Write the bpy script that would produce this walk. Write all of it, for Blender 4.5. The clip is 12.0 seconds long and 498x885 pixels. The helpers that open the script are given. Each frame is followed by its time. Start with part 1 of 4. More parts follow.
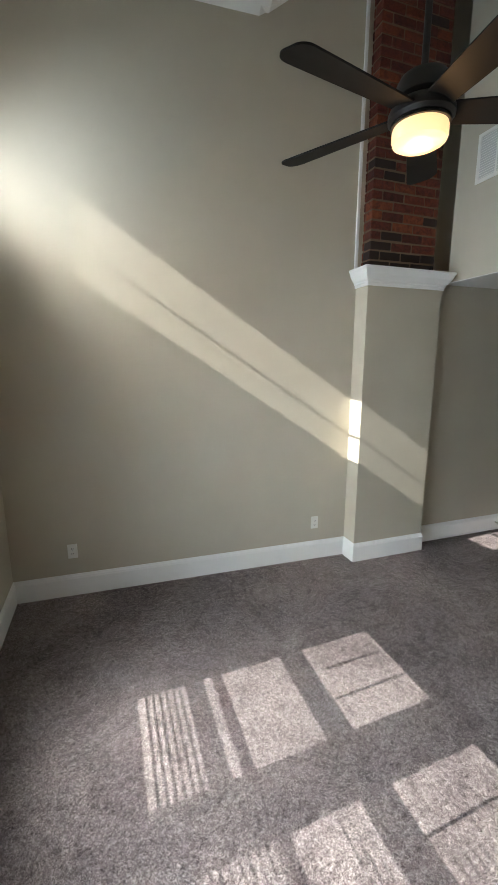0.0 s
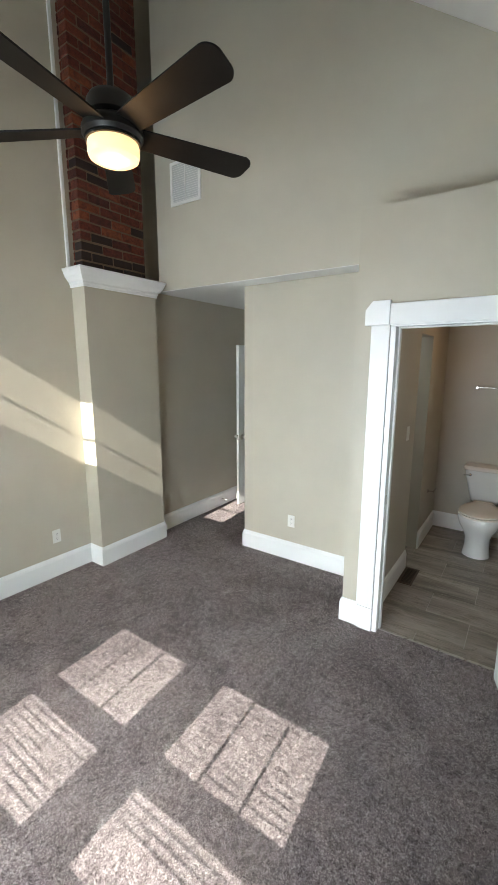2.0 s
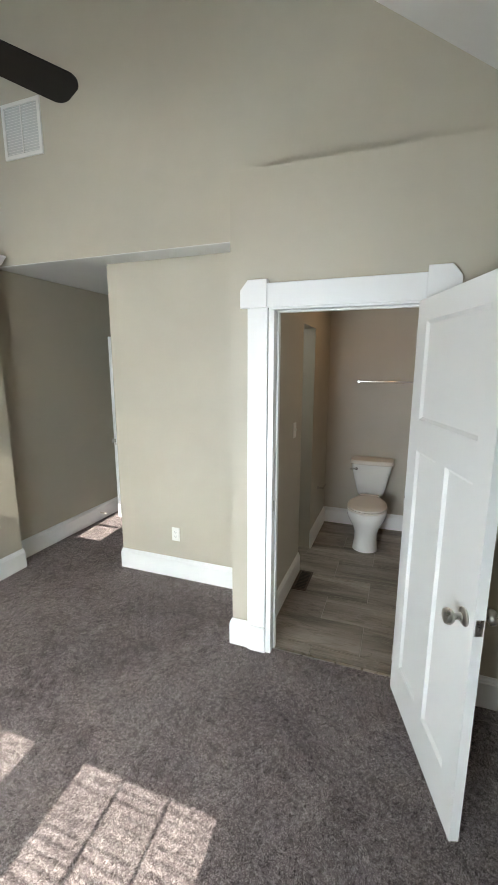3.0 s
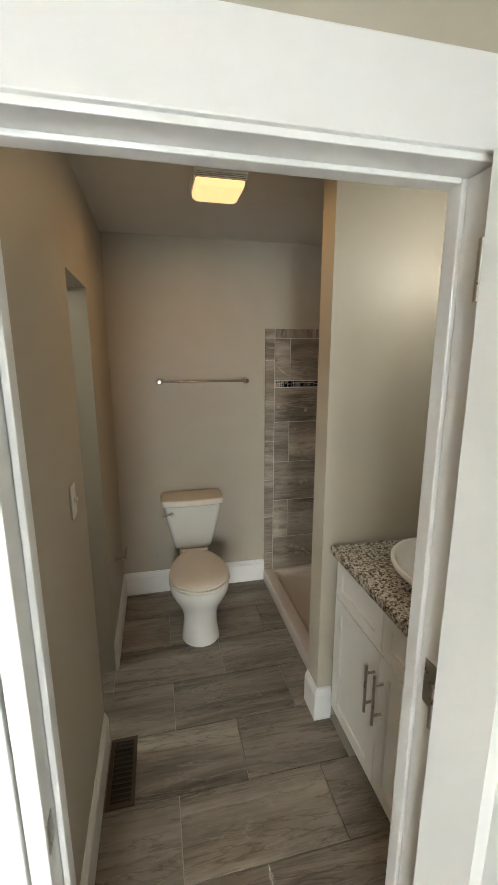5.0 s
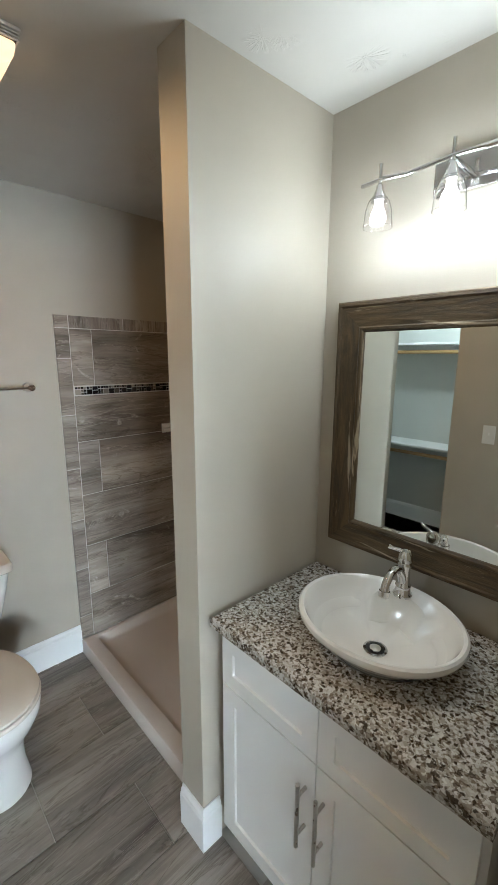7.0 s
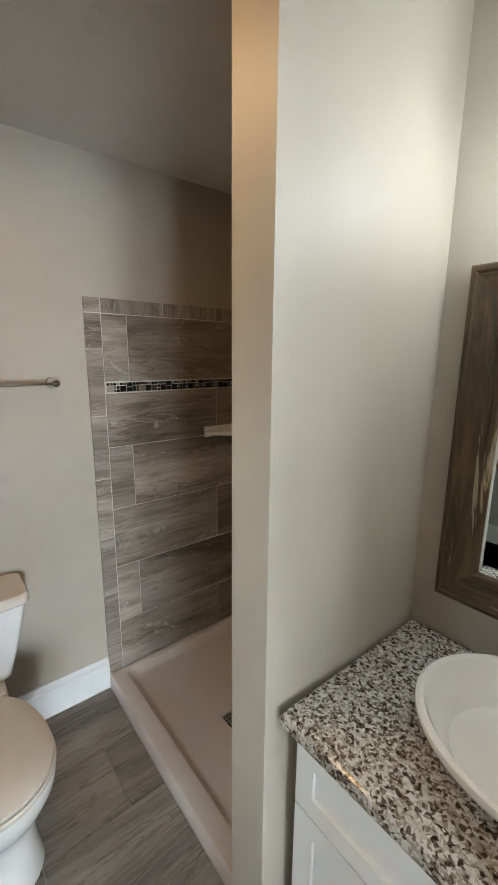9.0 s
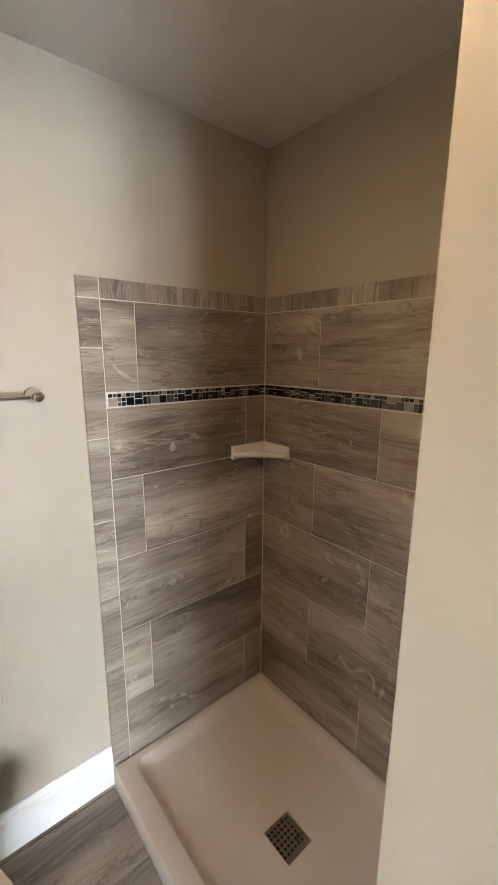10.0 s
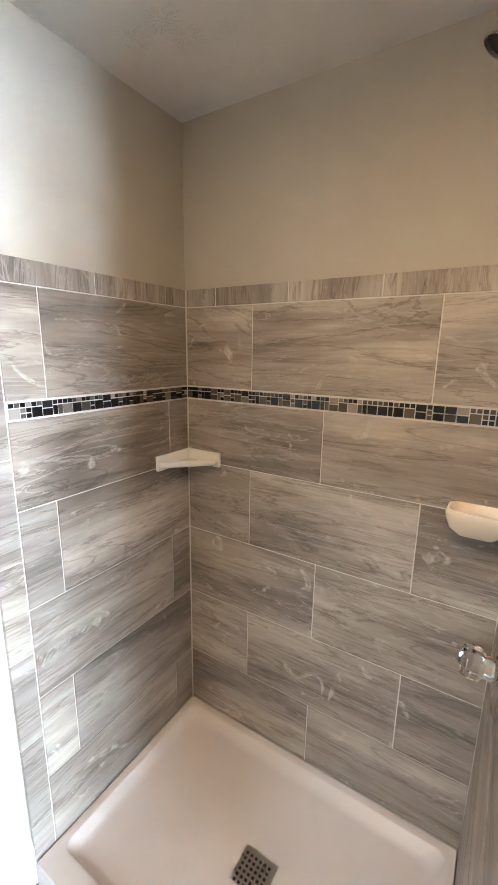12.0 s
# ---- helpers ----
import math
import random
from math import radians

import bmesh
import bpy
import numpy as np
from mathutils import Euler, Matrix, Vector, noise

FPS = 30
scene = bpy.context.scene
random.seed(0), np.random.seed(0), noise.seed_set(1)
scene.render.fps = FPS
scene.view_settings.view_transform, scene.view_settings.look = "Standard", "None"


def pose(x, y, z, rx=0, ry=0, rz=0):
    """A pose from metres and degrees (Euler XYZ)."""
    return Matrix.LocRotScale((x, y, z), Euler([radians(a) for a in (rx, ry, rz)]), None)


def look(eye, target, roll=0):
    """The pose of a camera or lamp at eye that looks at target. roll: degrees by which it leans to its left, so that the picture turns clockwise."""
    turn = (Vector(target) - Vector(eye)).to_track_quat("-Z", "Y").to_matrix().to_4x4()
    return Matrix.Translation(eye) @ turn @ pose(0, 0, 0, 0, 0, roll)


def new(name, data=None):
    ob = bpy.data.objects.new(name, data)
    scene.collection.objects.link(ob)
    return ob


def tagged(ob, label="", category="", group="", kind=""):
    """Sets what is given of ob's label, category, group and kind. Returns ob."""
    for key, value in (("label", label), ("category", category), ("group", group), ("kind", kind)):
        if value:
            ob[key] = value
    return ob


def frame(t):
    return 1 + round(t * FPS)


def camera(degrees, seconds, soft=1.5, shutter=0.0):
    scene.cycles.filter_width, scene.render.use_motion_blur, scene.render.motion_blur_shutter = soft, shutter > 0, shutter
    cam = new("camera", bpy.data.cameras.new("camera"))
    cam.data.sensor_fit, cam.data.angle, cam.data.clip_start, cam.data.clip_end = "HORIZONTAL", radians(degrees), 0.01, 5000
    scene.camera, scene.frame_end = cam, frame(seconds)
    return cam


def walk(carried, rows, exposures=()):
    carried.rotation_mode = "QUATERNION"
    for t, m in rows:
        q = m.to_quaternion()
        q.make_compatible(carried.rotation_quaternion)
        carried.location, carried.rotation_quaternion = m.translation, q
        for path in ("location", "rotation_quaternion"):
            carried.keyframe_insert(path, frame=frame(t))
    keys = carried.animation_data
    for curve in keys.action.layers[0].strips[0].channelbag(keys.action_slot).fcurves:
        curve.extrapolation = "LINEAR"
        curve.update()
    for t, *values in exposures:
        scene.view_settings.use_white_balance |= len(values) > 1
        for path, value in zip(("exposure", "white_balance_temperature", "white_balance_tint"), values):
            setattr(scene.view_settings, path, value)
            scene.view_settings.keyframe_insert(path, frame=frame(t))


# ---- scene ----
cam = camera(63.0, 12.0)
PATH = [
    (0, (-0.095, 0.321, 1.782), (0.547, 2.176, 1.397), 0.1),
    (0.5, (-0.134, 0.296, 1.792), (0.855, 1.993, 1.414), 0.2),
    (1, (-0.168, 0.271, 1.812), (1.073, 1.793, 1.434), 0.1),
    (1.5, (-0.155, 0.247, 1.809), (1.293, 1.573, 1.429), 0.1),
    (2, (-0.114, 0.253, 1.789), (1.5, 1.371, 1.41), 0.1),
    (2.5, (-0.007, 0.273, 1.754), (1.735, 1.179, 1.375), 0.0),
    (3, (0.306, 0.31, 1.731), (2.147, 0.992, 1.352), 0.1),
    (3.5, (0.673, 0.439, 1.703), (2.586, 0.88, 1.322), 0.2),
    (3.7, (0.809, 0.508, 1.702), (2.745, 0.842, 1.33), 0.4),
    (5.3, (2.022, 0.743, 1.728), (3.875, 0.121, 1.306), -0.0),
    (5.5, (2.134, 0.736, 1.717), (3.94, -0.013, 1.297), 0.1),
    (6, (2.343, 0.673, 1.697), (4.005, -0.361, 1.286), 0.1),
    (6.5, (2.441, 0.704, 1.704), (3.931, -0.565, 1.291), 0.2),
    (6.7, (2.447, 0.723, 1.709), (3.872, -0.619, 1.296), 0.2),
    (8.3, (2.519, 0.591, 1.685), (3.942, -0.755, 1.282), 0.3),
    (8.5, (2.567, 0.589, 1.68), (4.018, -0.726, 1.274), 0.4),
    (9, (2.817, 0.549, 1.679), (4.341, -0.676, 1.259), 0.5),
    (9.5, (3.078, 0.512, 1.693), (4.633, -0.674, 1.274), 0.3),
    (10, (3.314, 0.409, 1.686), (4.81, -0.848, 1.258), 0.4),
    (10.3, (3.403, 0.385, 1.683), (4.822, -0.955, 1.245), 0.1),
    (10.5, (3.458, 0.385, 1.676), (4.793, -1.039, 1.244), 0.5),
    (11, (3.508, 0.427, 1.685), (4.658, -1.151, 1.25), 0.6),
    (11.5, (3.543, 0.427, 1.692), (4.544, -1.248, 1.254), 0.6),
    (12, (3.566, 0.449, 1.695), (4.604, -1.203, 1.254), 0.9),
]
walk(cam, [(t, look(eye, target, roll)) for t, eye, target, roll in PATH],
     [(0.0, 1.8, 6450, 8), (0.6, 2.0, 6450, 8), (1.5, 2.03, 6550, 7), (3.0, 2.08, 6800, 8), (3.7, 2.0, 7300, 8), (5.3, 2.4, 7600, 8),
      (6.0, 2.72, 6900, 7), (6.7, 2.87, 6100, 6), (8.5, 2.8, 6350, 7), (9.2, 3.0, 6500, 8), (10.0, 3.6, 6750, 9), (10.6, 4.25, 6000, 8), (12.0, 4.8, 5650, 7)])

# ---- world, sun and lamps ----
world = bpy.data.worlds.new("sky")
scene.world = world
world.use_nodes = True
wn = world.node_tree.nodes
sky = wn.new("ShaderNodeTexSky")
sky.sky_type, sky.sun_disc = "NISHITA", False
SUN_WAY = Vector((1.0, 0.06, -0.655)).normalized()
sky.sun_elevation = math.asin(-SUN_WAY.z)
sky.sun_rotation = math.atan2(-SUN_WAY.x, -SUN_WAY.y)
world.node_tree.links.new(sky.outputs["Color"], wn["Background"].inputs["Color"])
wn["Background"].inputs["Strength"].default_value = 0.10

sun_data = bpy.data.lights.new("sun", "SUN")
sun_data.energy, sun_data.angle, sun_data.color = 5.0, radians(0.3), (1.0, 0.965, 0.905)
new("sun", sun_data).matrix_world = look((0, 0, 0), SUN_WAY)


def area_lamp(name, eye, target, w, h, energy, color, spread=180.0):
    data = bpy.data.lights.new(name, "AREA")
    data.shape, data.size, data.size_y, data.energy, data.color = "RECTANGLE", w, h, energy, color
    data.spread = radians(spread)
    lamp = new(name, data)
    lamp.matrix_world = look(eye, target)
    return lamp


def point_lamp(name, at, radius, energy, color):
    data = bpy.data.lights.new(name, "POINT")
    data.shadow_soft_size, data.energy, data.color = radius, energy, color
    lamp = new(name, data)
    lamp.location = at
    return lamp


SKY = (0.74, 0.87, 1.0)
for y in (1.045, 1.945):
    area_lamp("window_light", (-0.98, y, 1.04), (1, y, 0.78), 0.62, 1.0, 7.8, SKY, 122.0)
area_lamp("window_light", (-0.98, 2.98, 3.03), (1, 2.98, 2.8), 0.42, 0.56, 2.0, SKY, 120.0)
WARM, COOL = (1.0, 0.60, 0.27), (0.88, 0.95, 1.0)
point_lamp("fan_bulb", (1.146, 1.828, 2.60), 0.05, 1.1, (1.0, 0.56, 0.24))
area_lamp("ceiling_bulb", (3.77, 0.435, 2.408), (3.77, 0.435, 0), 0.17, 0.17, 0.6, WARM)
VLAMPS = (3.117, 2.92, 2.723)
for x in VLAMPS:
    point_lamp("vanity_bulb", (x, -0.38, 2.08), 0.035, 0.39, COOL)
point_lamp("closet_bulb", (3.8, 1.75, 2.30), 0.08, 3.0, (0.82, 0.93, 1.0))


# ---- materials ----
def material(name, color, rough=0.6, metal=0.0, spec=0.5):
    m = bpy.data.materials.new(name)
    m.use_nodes = True
    b = m.node_tree.nodes["Principled BSDF"]
    b.inputs["Base Color"].default_value = (*color, 1)
    b.inputs["Roughness"].default_value = rough
    b.inputs["Metallic"].default_value = metal
    b.inputs["Specular IOR Level"].default_value = spec
    return m


class Nodes:
    """Short hand for wiring one material."""

    def __init__(self, m):
        self.t = m.node_tree
        self.b = m.node_tree.nodes["Principled BSDF"]

    def put(self, kind, **sets):
        n = self.t.nodes.new(kind)
        for k, v in sets.items():
            if k in n.inputs:
                n.inputs[k].default_value = v
        return n

    def link(self, a, b):
        self.t.links.new(a, b)

    def coords(self, scale=(1, 1, 1), shuffle=0.0):
        tc = self.put("ShaderNodeTexCoord")
        mp = self.put("ShaderNodeMapping")
        mp.inputs["Scale"].default_value = scale
        self.link(tc.outputs["Object"], mp.inputs["Vector"])
        if shuffle:
            oi = self.put("ShaderNodeObjectInfo")
            mu = self.put("ShaderNodeVectorMath")
            mu.operation = "MULTIPLY"
            mu.inputs[1].default_value = (shuffle, shuffle * 1.7, shuffle * 0.6)
            self.link(oi.outputs["Random"], mu.inputs[0])
            self.link(mu.outputs[0], mp.inputs["Location"])
        return mp.outputs["Vector"]

    def noise(self, vec, scale, detail=4.0, rough=0.55, distort=0.0):
        n = self.put("ShaderNodeTexNoise", Scale=scale, Detail=detail, Roughness=rough, Distortion=distort)
        self.link(vec, n.inputs["Vector"])
        return n.outputs["Fac"]

    def ramp(self, fac, stops):
        r = self.put("ShaderNodeValToRGB")
        els = r.color_ramp.elements
        while len(els) < len(stops):
            els.new(0.5)
        for e, (p, c) in zip(els, stops):
            e.position, e.color = p, (*c, 1)
        self.link(fac, r.inputs["Fac"])
        return r.outputs["Color"]

    def mix(self, a, b, fac, mode="MIX"):
        m = self.put("ShaderNodeMix")
        m.data_type, m.blend_type = "RGBA", mode
        for s, v in ((0, fac), (6, a), (7, b)):
            if isinstance(v, (int, float)):
                m.inputs[s].default_value = v
            elif isinstance(v, tuple):
                m.inputs[s].default_value = (*v, 1)
            else:
                self.link(v, m.inputs[s])
        return m.outputs[2]

    def bump(self, height, strength, distance):
        n = self.put("ShaderNodeBump", Strength=strength, Distance=distance)
        self.link(height, n.inputs["Height"])
        self.link(n.outputs["Normal"], self.b.inputs["Normal"])

    def base(self, col):
        self.link(col, self.b.inputs["Base Color"])

    def rough(self, fac, lo, hi):
        m = self.put("ShaderNodeMapRange")
        m.inputs["To Min"].default_value, m.inputs["To Max"].default_value = lo, hi
        self.link(fac, m.inputs["Value"])
        self.link(m.outputs[0], self.b.inputs["Roughness"])


def shade(c, k):
    return tuple(v * k for v in c)


def paint(name, c, rough, bump=0.12, grain=260.0, spread=0.05):
    m = material(name, c, rough)
    n = Nodes(m)
    v = n.coords()
    n.base(n.ramp(n.noise(v, 1.3, 5), [(0.3, shade(c, 1 - spread)), (0.7, shade(c, 1 + spread))]))
    n.bump(n.noise(v, grain, 3), bump, 0.002)
    n.rough(n.noise(v, 4), rough - 0.06, rough + 0.06)
    return m


TAUPE = (0.47, 0.43, 0.345)
m_wall = paint("taupe_wall_paint", TAUPE, 0.55)
m_bath_wall = paint("taupe_bath_paint", (0.46, 0.415, 0.34), 0.5)
m_closet = paint("closet_paint", (0.55, 0.56, 0.53), 0.6)
m_ceiling = paint("white_ceiling_paint", (0.74, 0.73, 0.70), 0.8, 0.25, 120)
m_trim = paint("white_trim_paint", (0.80, 0.80, 0.79), 0.32, 0.05, 180, 0.02)
m_door = paint("white_door_paint", (0.79, 0.79, 0.77), 0.34, 0.06, 140, 0.02)
m_cabinet = paint("white_cabinet_lacquer", (0.80, 0.79, 0.76), 0.48, 0.02, 160, 0.015)
m_tray = paint("cream_tray_acrylic", (0.66, 0.60, 0.56), 0.25, 0.02, 60, 0.02)
m_ceramic = paint("white_porcelain", (0.80, 0.78, 0.74), 0.09, 0.0, 40, 0.01)
m_seat = paint("bone_toilet_seat", (0.74, 0.68, 0.60), 0.2, 0.0, 40, 0.01)
m_soap = paint("cream_glazed_ceramic", (0.78, 0.66, 0.50), 0.1, 0.0, 40, 0.02)
m_plastic = paint("white_plastic", (0.74, 0.73, 0.69), 0.35, 0.0, 40, 0.01)
m_blade = paint("dark_bronze_blade", (0.010, 0.009, 0.008), 0.6, 0.05, 90, 0.2)
m_blade.node_tree.nodes["Principled BSDF"].inputs["Specular IOR Level"].default_value = 0.18
m_bronze = material("dark_bronze_metal", (0.014, 0.012, 0.010), 0.42, 0.3)
m_black = material("dark_slot", (0.012, 0.011, 0.010), 0.7)
m_outside = paint("outside_render", (0.4, 0.38, 0.35), 0.8)
m_grout = paint("pale_grout", (0.66, 0.63, 0.58), 0.85, 0.2, 400)
m_grout_floor = paint("grey_grout", (0.40, 0.38, 0.34), 0.85, 0.2, 400)
m_register = paint("brown_steel", (0.055, 0.034, 0.022), 0.45, 0.1, 90, 0.15)
m_rod = paint("varnished_wood_rod", (0.38, 0.24, 0.10), 0.4, 0.1, 60, 0.15)


def metal(name, c, rough):
    m = material(name, c, rough, 1.0)
    n = Nodes(m)
    v = n.coords()
    n.rough(n.noise(v, 35, 3), max(rough - 0.04, 0.02), rough + 0.07)
    return m


m_chrome = metal("chrome", (0.72, 0.72, 0.72), 0.09)
m_nickel = metal("brushed_nickel", (0.52, 0.50, 0.46), 0.27)


def carpet_material():
    m = material("grey_taupe_carpet", (0.2, 0.17, 0.16), 0.95, 0, 0.1)
    n = Nodes(m)
    v = n.coords()
    big = n.noise(v, 1.6, 5, 0.62, 1.2)
    spots = n.noise(v, 9, 4, 0.65, 1.5)
    mid = n.noise(v, 38, 3, 0.7, 1.2)
    tuft = n.noise(v, 118, 3, 0.75, 2.2)
    a = n.ramp(tuft, [(0.375, (0.048, 0.037, 0.037)), (0.463, (0.222, 0.183, 0.18)), (0.535, (0.385, 0.33, 0.325)), (0.612, (0.74, 0.66, 0.648))])
    b = n.ramp(mid, [(0.30, (0.62, 0.61, 0.62)), (0.5, (0.97, 0.97, 0.97)), (0.68, (1.22, 1.21, 1.2))])
    c = n.ramp(big, [(0.36, (0.78, 0.77, 0.78)), (0.60, (1.1, 1.1, 1.1))])
    d = n.ramp(spots, [(0.36, (0.74, 0.73, 0.75)), (0.48, (1.0, 1.0, 1.0))])
    n.base(n.mix(n.mix(n.mix(a, b, 1.0, "MULTIPLY"), c, 1.0, "MULTIPLY"), d, 1.0, "MULTIPLY"))
    hm = n.put("ShaderNodeMath")
    hm.operation = "ADD"
    n.link(mid, hm.inputs[0])
    n.link(tuft, hm.inputs[1])
    n.bump(hm.outputs[0], 1.0, 0.022)
    return m


m_carpet = carpet_material()


def stone_tile(name, dark, mid, light, rough, chalky=0.7):
    """Porcelain tile with strata along its length, each piece cut from another place."""
    m = material(name, mid, rough)
    n = Nodes(m)
    bands = n.noise(n.coords((0.55, 4.2, 4.2), 40.0), 1.3, 4, 0.55, 0.9)
    strata = n.noise(n.coords((1.1, 17, 17), 33.0), 1.25, 9, 0.72, 0.9)
    where = n.noise(n.coords((1.0, 4, 4), 21.0), 1.7, 4, 0.6, 0.8)
    fine = n.noise(n.coords((5, 60, 60), 30.0), 1.6, 6, 0.75, 0.6)
    cloud = n.noise(n.coords((1, 1.6, 1.6), 25.0), 3.2, 5, 0.6, 0.8)
    veins = n.noise(n.coords((0.9, 7.5, 7.5), 17.0), 1.1, 6, 0.6, 1.6)
    pale = n.noise(n.coords((0.8, 8.5, 8.5), 51.0), 1.2, 6, 0.62, 1.3)
    chalk = n.noise(n.coords((7, 9, 9), 13.0), 1.0, 3, 0.5, 1.8)
    scuff = n.noise(n.coords((40, 40, 40), 9.0), 1.0, 5, 0.7, 1.0)
    col = n.ramp(bands, [(0.355, dark), (0.455, mid), (0.535, shade(mid, 1.15)), (0.64, light)])
    s = n.ramp(strata, [(0.36, (0.58, 0.55, 0.52)), (0.46, (0.92, 0.915, 0.91)), (0.54, (1.0, 1.0, 1.0)), (0.66, (1.16, 1.15, 1.14))])
    col = n.mix(col, n.mix(col, s, 1.0, "MULTIPLY"), n.ramp(where, [(0.38, (0.25, 0.25, 0.25)), (0.58, (1, 1, 1))]))
    col = n.mix(col, n.ramp(fine, [(0.32, (0.86, 0.855, 0.85)), (0.5, (1.0, 1.0, 1.0)), (0.7, (1.1, 1.095, 1.09))]), 1.0, "MULTIPLY")
    col = n.mix(col, n.ramp(cloud, [(0.32, (0.84, 0.82, 0.81)), (0.68, (1.12, 1.10, 1.07))]), 1.0, "MULTIPLY")
    col = n.mix(col, n.ramp(veins, [(0.487, (1, 1, 1)), (0.5, (0.5, 0.46, 0.42)), (0.53, (1, 1, 1))]), 0.75, "MULTIPLY")
    col = n.mix(col, light, n.ramp(pale, [(0.488, (0, 0, 0)), (0.5, (0.55, 0.55, 0.55)), (0.512, (0, 0, 0))]))
    smear = n.mix(n.ramp(chalk, [(0.65, (0, 0, 0)), (0.71, (chalky, chalky, chalky))]), n.ramp(scuff, [(0.38, (0.1, 0.1, 0.1)), (0.58, (1, 1, 1))]), 1.0, "MULTIPLY")
    col = n.mix(col, shade(light, 1.25), smear)
    oi = n.put("ShaderNodeObjectInfo")
    n.base(n.mix(col, n.ramp(oi.outputs["Random"], [(0.0, (0.88, 0.88, 0.885)), (1.0, (1.1, 1.09, 1.075))]), 1.0, "MULTIPLY"))
    n.rough(bands, rough - 0.08, rough + 0.12)
    n.bump(strata, 0.12, 0.002)
    return m


m_tile = stone_tile("taupe_stone_tile", (0.18, 0.152, 0.126), (0.285, 0.249, 0.210), (0.45, 0.405, 0.35), 0.36)
m_floor_tile = stone_tile("grey_wood_look_tile", (0.155, 0.138, 0.122), (0.235, 0.213, 0.19), (0.345, 0.318, 0.285), 0.34, 0.25)


def mosaic_material(name, c, rough):
    m = material(name, c, rough)
    n = Nodes(m)
    oi = n.put("ShaderNodeObjectInfo")
    n.base(n.ramp(oi.outputs["Random"], [(0.0, shade(c, 0.55)), (1.0, shade(c, 1.5))]))
    return m


m_mos_dark = mosaic_material("black_glass_mosaic", (0.012, 0.012, 0.014), 0.08)
m_mos_brown = mosaic_material("brown_stone_mosaic", (0.062, 0.05, 0.034), 0.3)
m_mos_grey = mosaic_material("grey_stone_mosaic", (0.23, 0.20, 0.165), 0.35)


def granite_material():
    m = material("speckled_granite", (0.5, 0.48, 0.45), 0.12)
    n = Nodes(m)
    v = n.coords()
    warp = n.put("ShaderNodeTexNoise", Scale=95.0, Detail=4.0)
    n.link(v, warp.inputs["Vector"])
    bent = n.put("ShaderNodeVectorMath")
    bent.operation = "MULTIPLY_ADD"
    bent.inputs[1].default_value = (0.011, 0.011, 0.011)
    n.link(warp.outputs["Color"], bent.inputs[0])
    n.link(v, bent.inputs[2])

    def grains(scale, stops):
        w = n.put("ShaderNodeTexVoronoi", Scale=scale)
        n.link(bent.outputs[0], w.inputs["Vector"])
        g = n.put("ShaderNodeSeparateColor")
        n.link(w.outputs["Color"], g.inputs[0])
        return n.ramp(g.outputs[0], stops)

    cell = grains(165.0, [(0.0, (0.24, 0.205, 0.165)), (0.3, (0.36, 0.325, 0.275)), (0.6, (0.50, 0.475, 0.43)), (1.0, (0.64, 0.62, 0.58))])
    tan = grains(140.0, [(0.0, (0.36, 0.30, 0.24)), (0.15, (0.46, 0.40, 0.34)), (0.19, (1.0, 1.0, 1.0)), (1.0, (1.0, 1.0, 1.0))])
    dark = grains(150.0, [(0.0, (0.14, 0.12, 0.10)), (0.19, (0.33, 0.285, 0.24)), (0.22, (1.0, 1.0, 1.0)), (1.0, (1.0, 1.0, 1.0))])
    n.base(n.mix(n.mix(cell, tan, 1.0, "MULTIPLY"), dark, 1.0, "MULTIPLY"))
    return m


m_granite = granite_material()


def brick_material():
    m = material("old_red_brick", (0.25, 0.07, 0.04), 0.85)
    n = Nodes(m)
    v = n.coords((1, 1, 1), 20.0)
    oi = n.put("ShaderNodeObjectInfo")
    tone = n.ramp(oi.outputs["Random"], [(0.0, (0.062, 0.011, 0.005)), (0.3, (0.098, 0.017, 0.006)), (0.7, (0.135, 0.025, 0.008)), (1.0, (0.175, 0.040, 0.011))])
    spots = n.ramp(n.noise(v, 22, 7, 0.75, 0.6), [(0.3, (0.30, 0.28, 0.28)), (0.52, (1.0, 1.0, 1.0)), (0.74, (1.5, 1.7, 1.8))])
    n.base(n.mix(tone, spots, 1.0, "MULTIPLY"))
    n.bump(n.noise(v, 60, 6, 0.7), 0.7, 0.008)
    return m


m_brick = brick_material()
# near-black brick colour, used mostly in the chimney's lowest courses
m_dark_brick = paint("dark_brick", (0.020, 0.010, 0.007), 0.9, 0.7, 60, 0.5)
m_mortar = paint("lime_mortar", (0.15, 0.095, 0.06), 0.95, 0.8, 90, 0.25)


def barn_wood():
    m = material("distressed_brown_wood", (0.16, 0.11, 0.07), 0.6)
    n = Nodes(m)
    grain = n.noise(n.coords((3.2, 30, 30), 15.0), 1.4, 8, 0.7, 1.1)
    wear = n.noise(n.coords((3, 26, 26), 9.0), 1.0, 4, 0.6, 0.8)
    a = n.ramp(grain, [(0.30, (0.016, 0.010, 0.005)), (0.5, (0.072, 0.044, 0.017)), (0.70, (0.135, 0.086, 0.036))])
    n.base(n.mix(a, (0.46, 0.37, 0.25), n.ramp(wear, [(0.60, (0, 0, 0)), (0.66, (0.75, 0.75, 0.75))])))
    n.bump(grain, 0.8, 0.006)
    return m


m_wood = barn_wood()


def glass_material(name, tint=(1, 1, 1), rough=0.0):
    m = material(name, tint, rough)
    m.node_tree.nodes["Principled BSDF"].inputs["Transmission Weight"].default_value = 1.0
    m.node_tree.nodes["Principled BSDF"].inputs["IOR"].default_value = 1.45
    return m


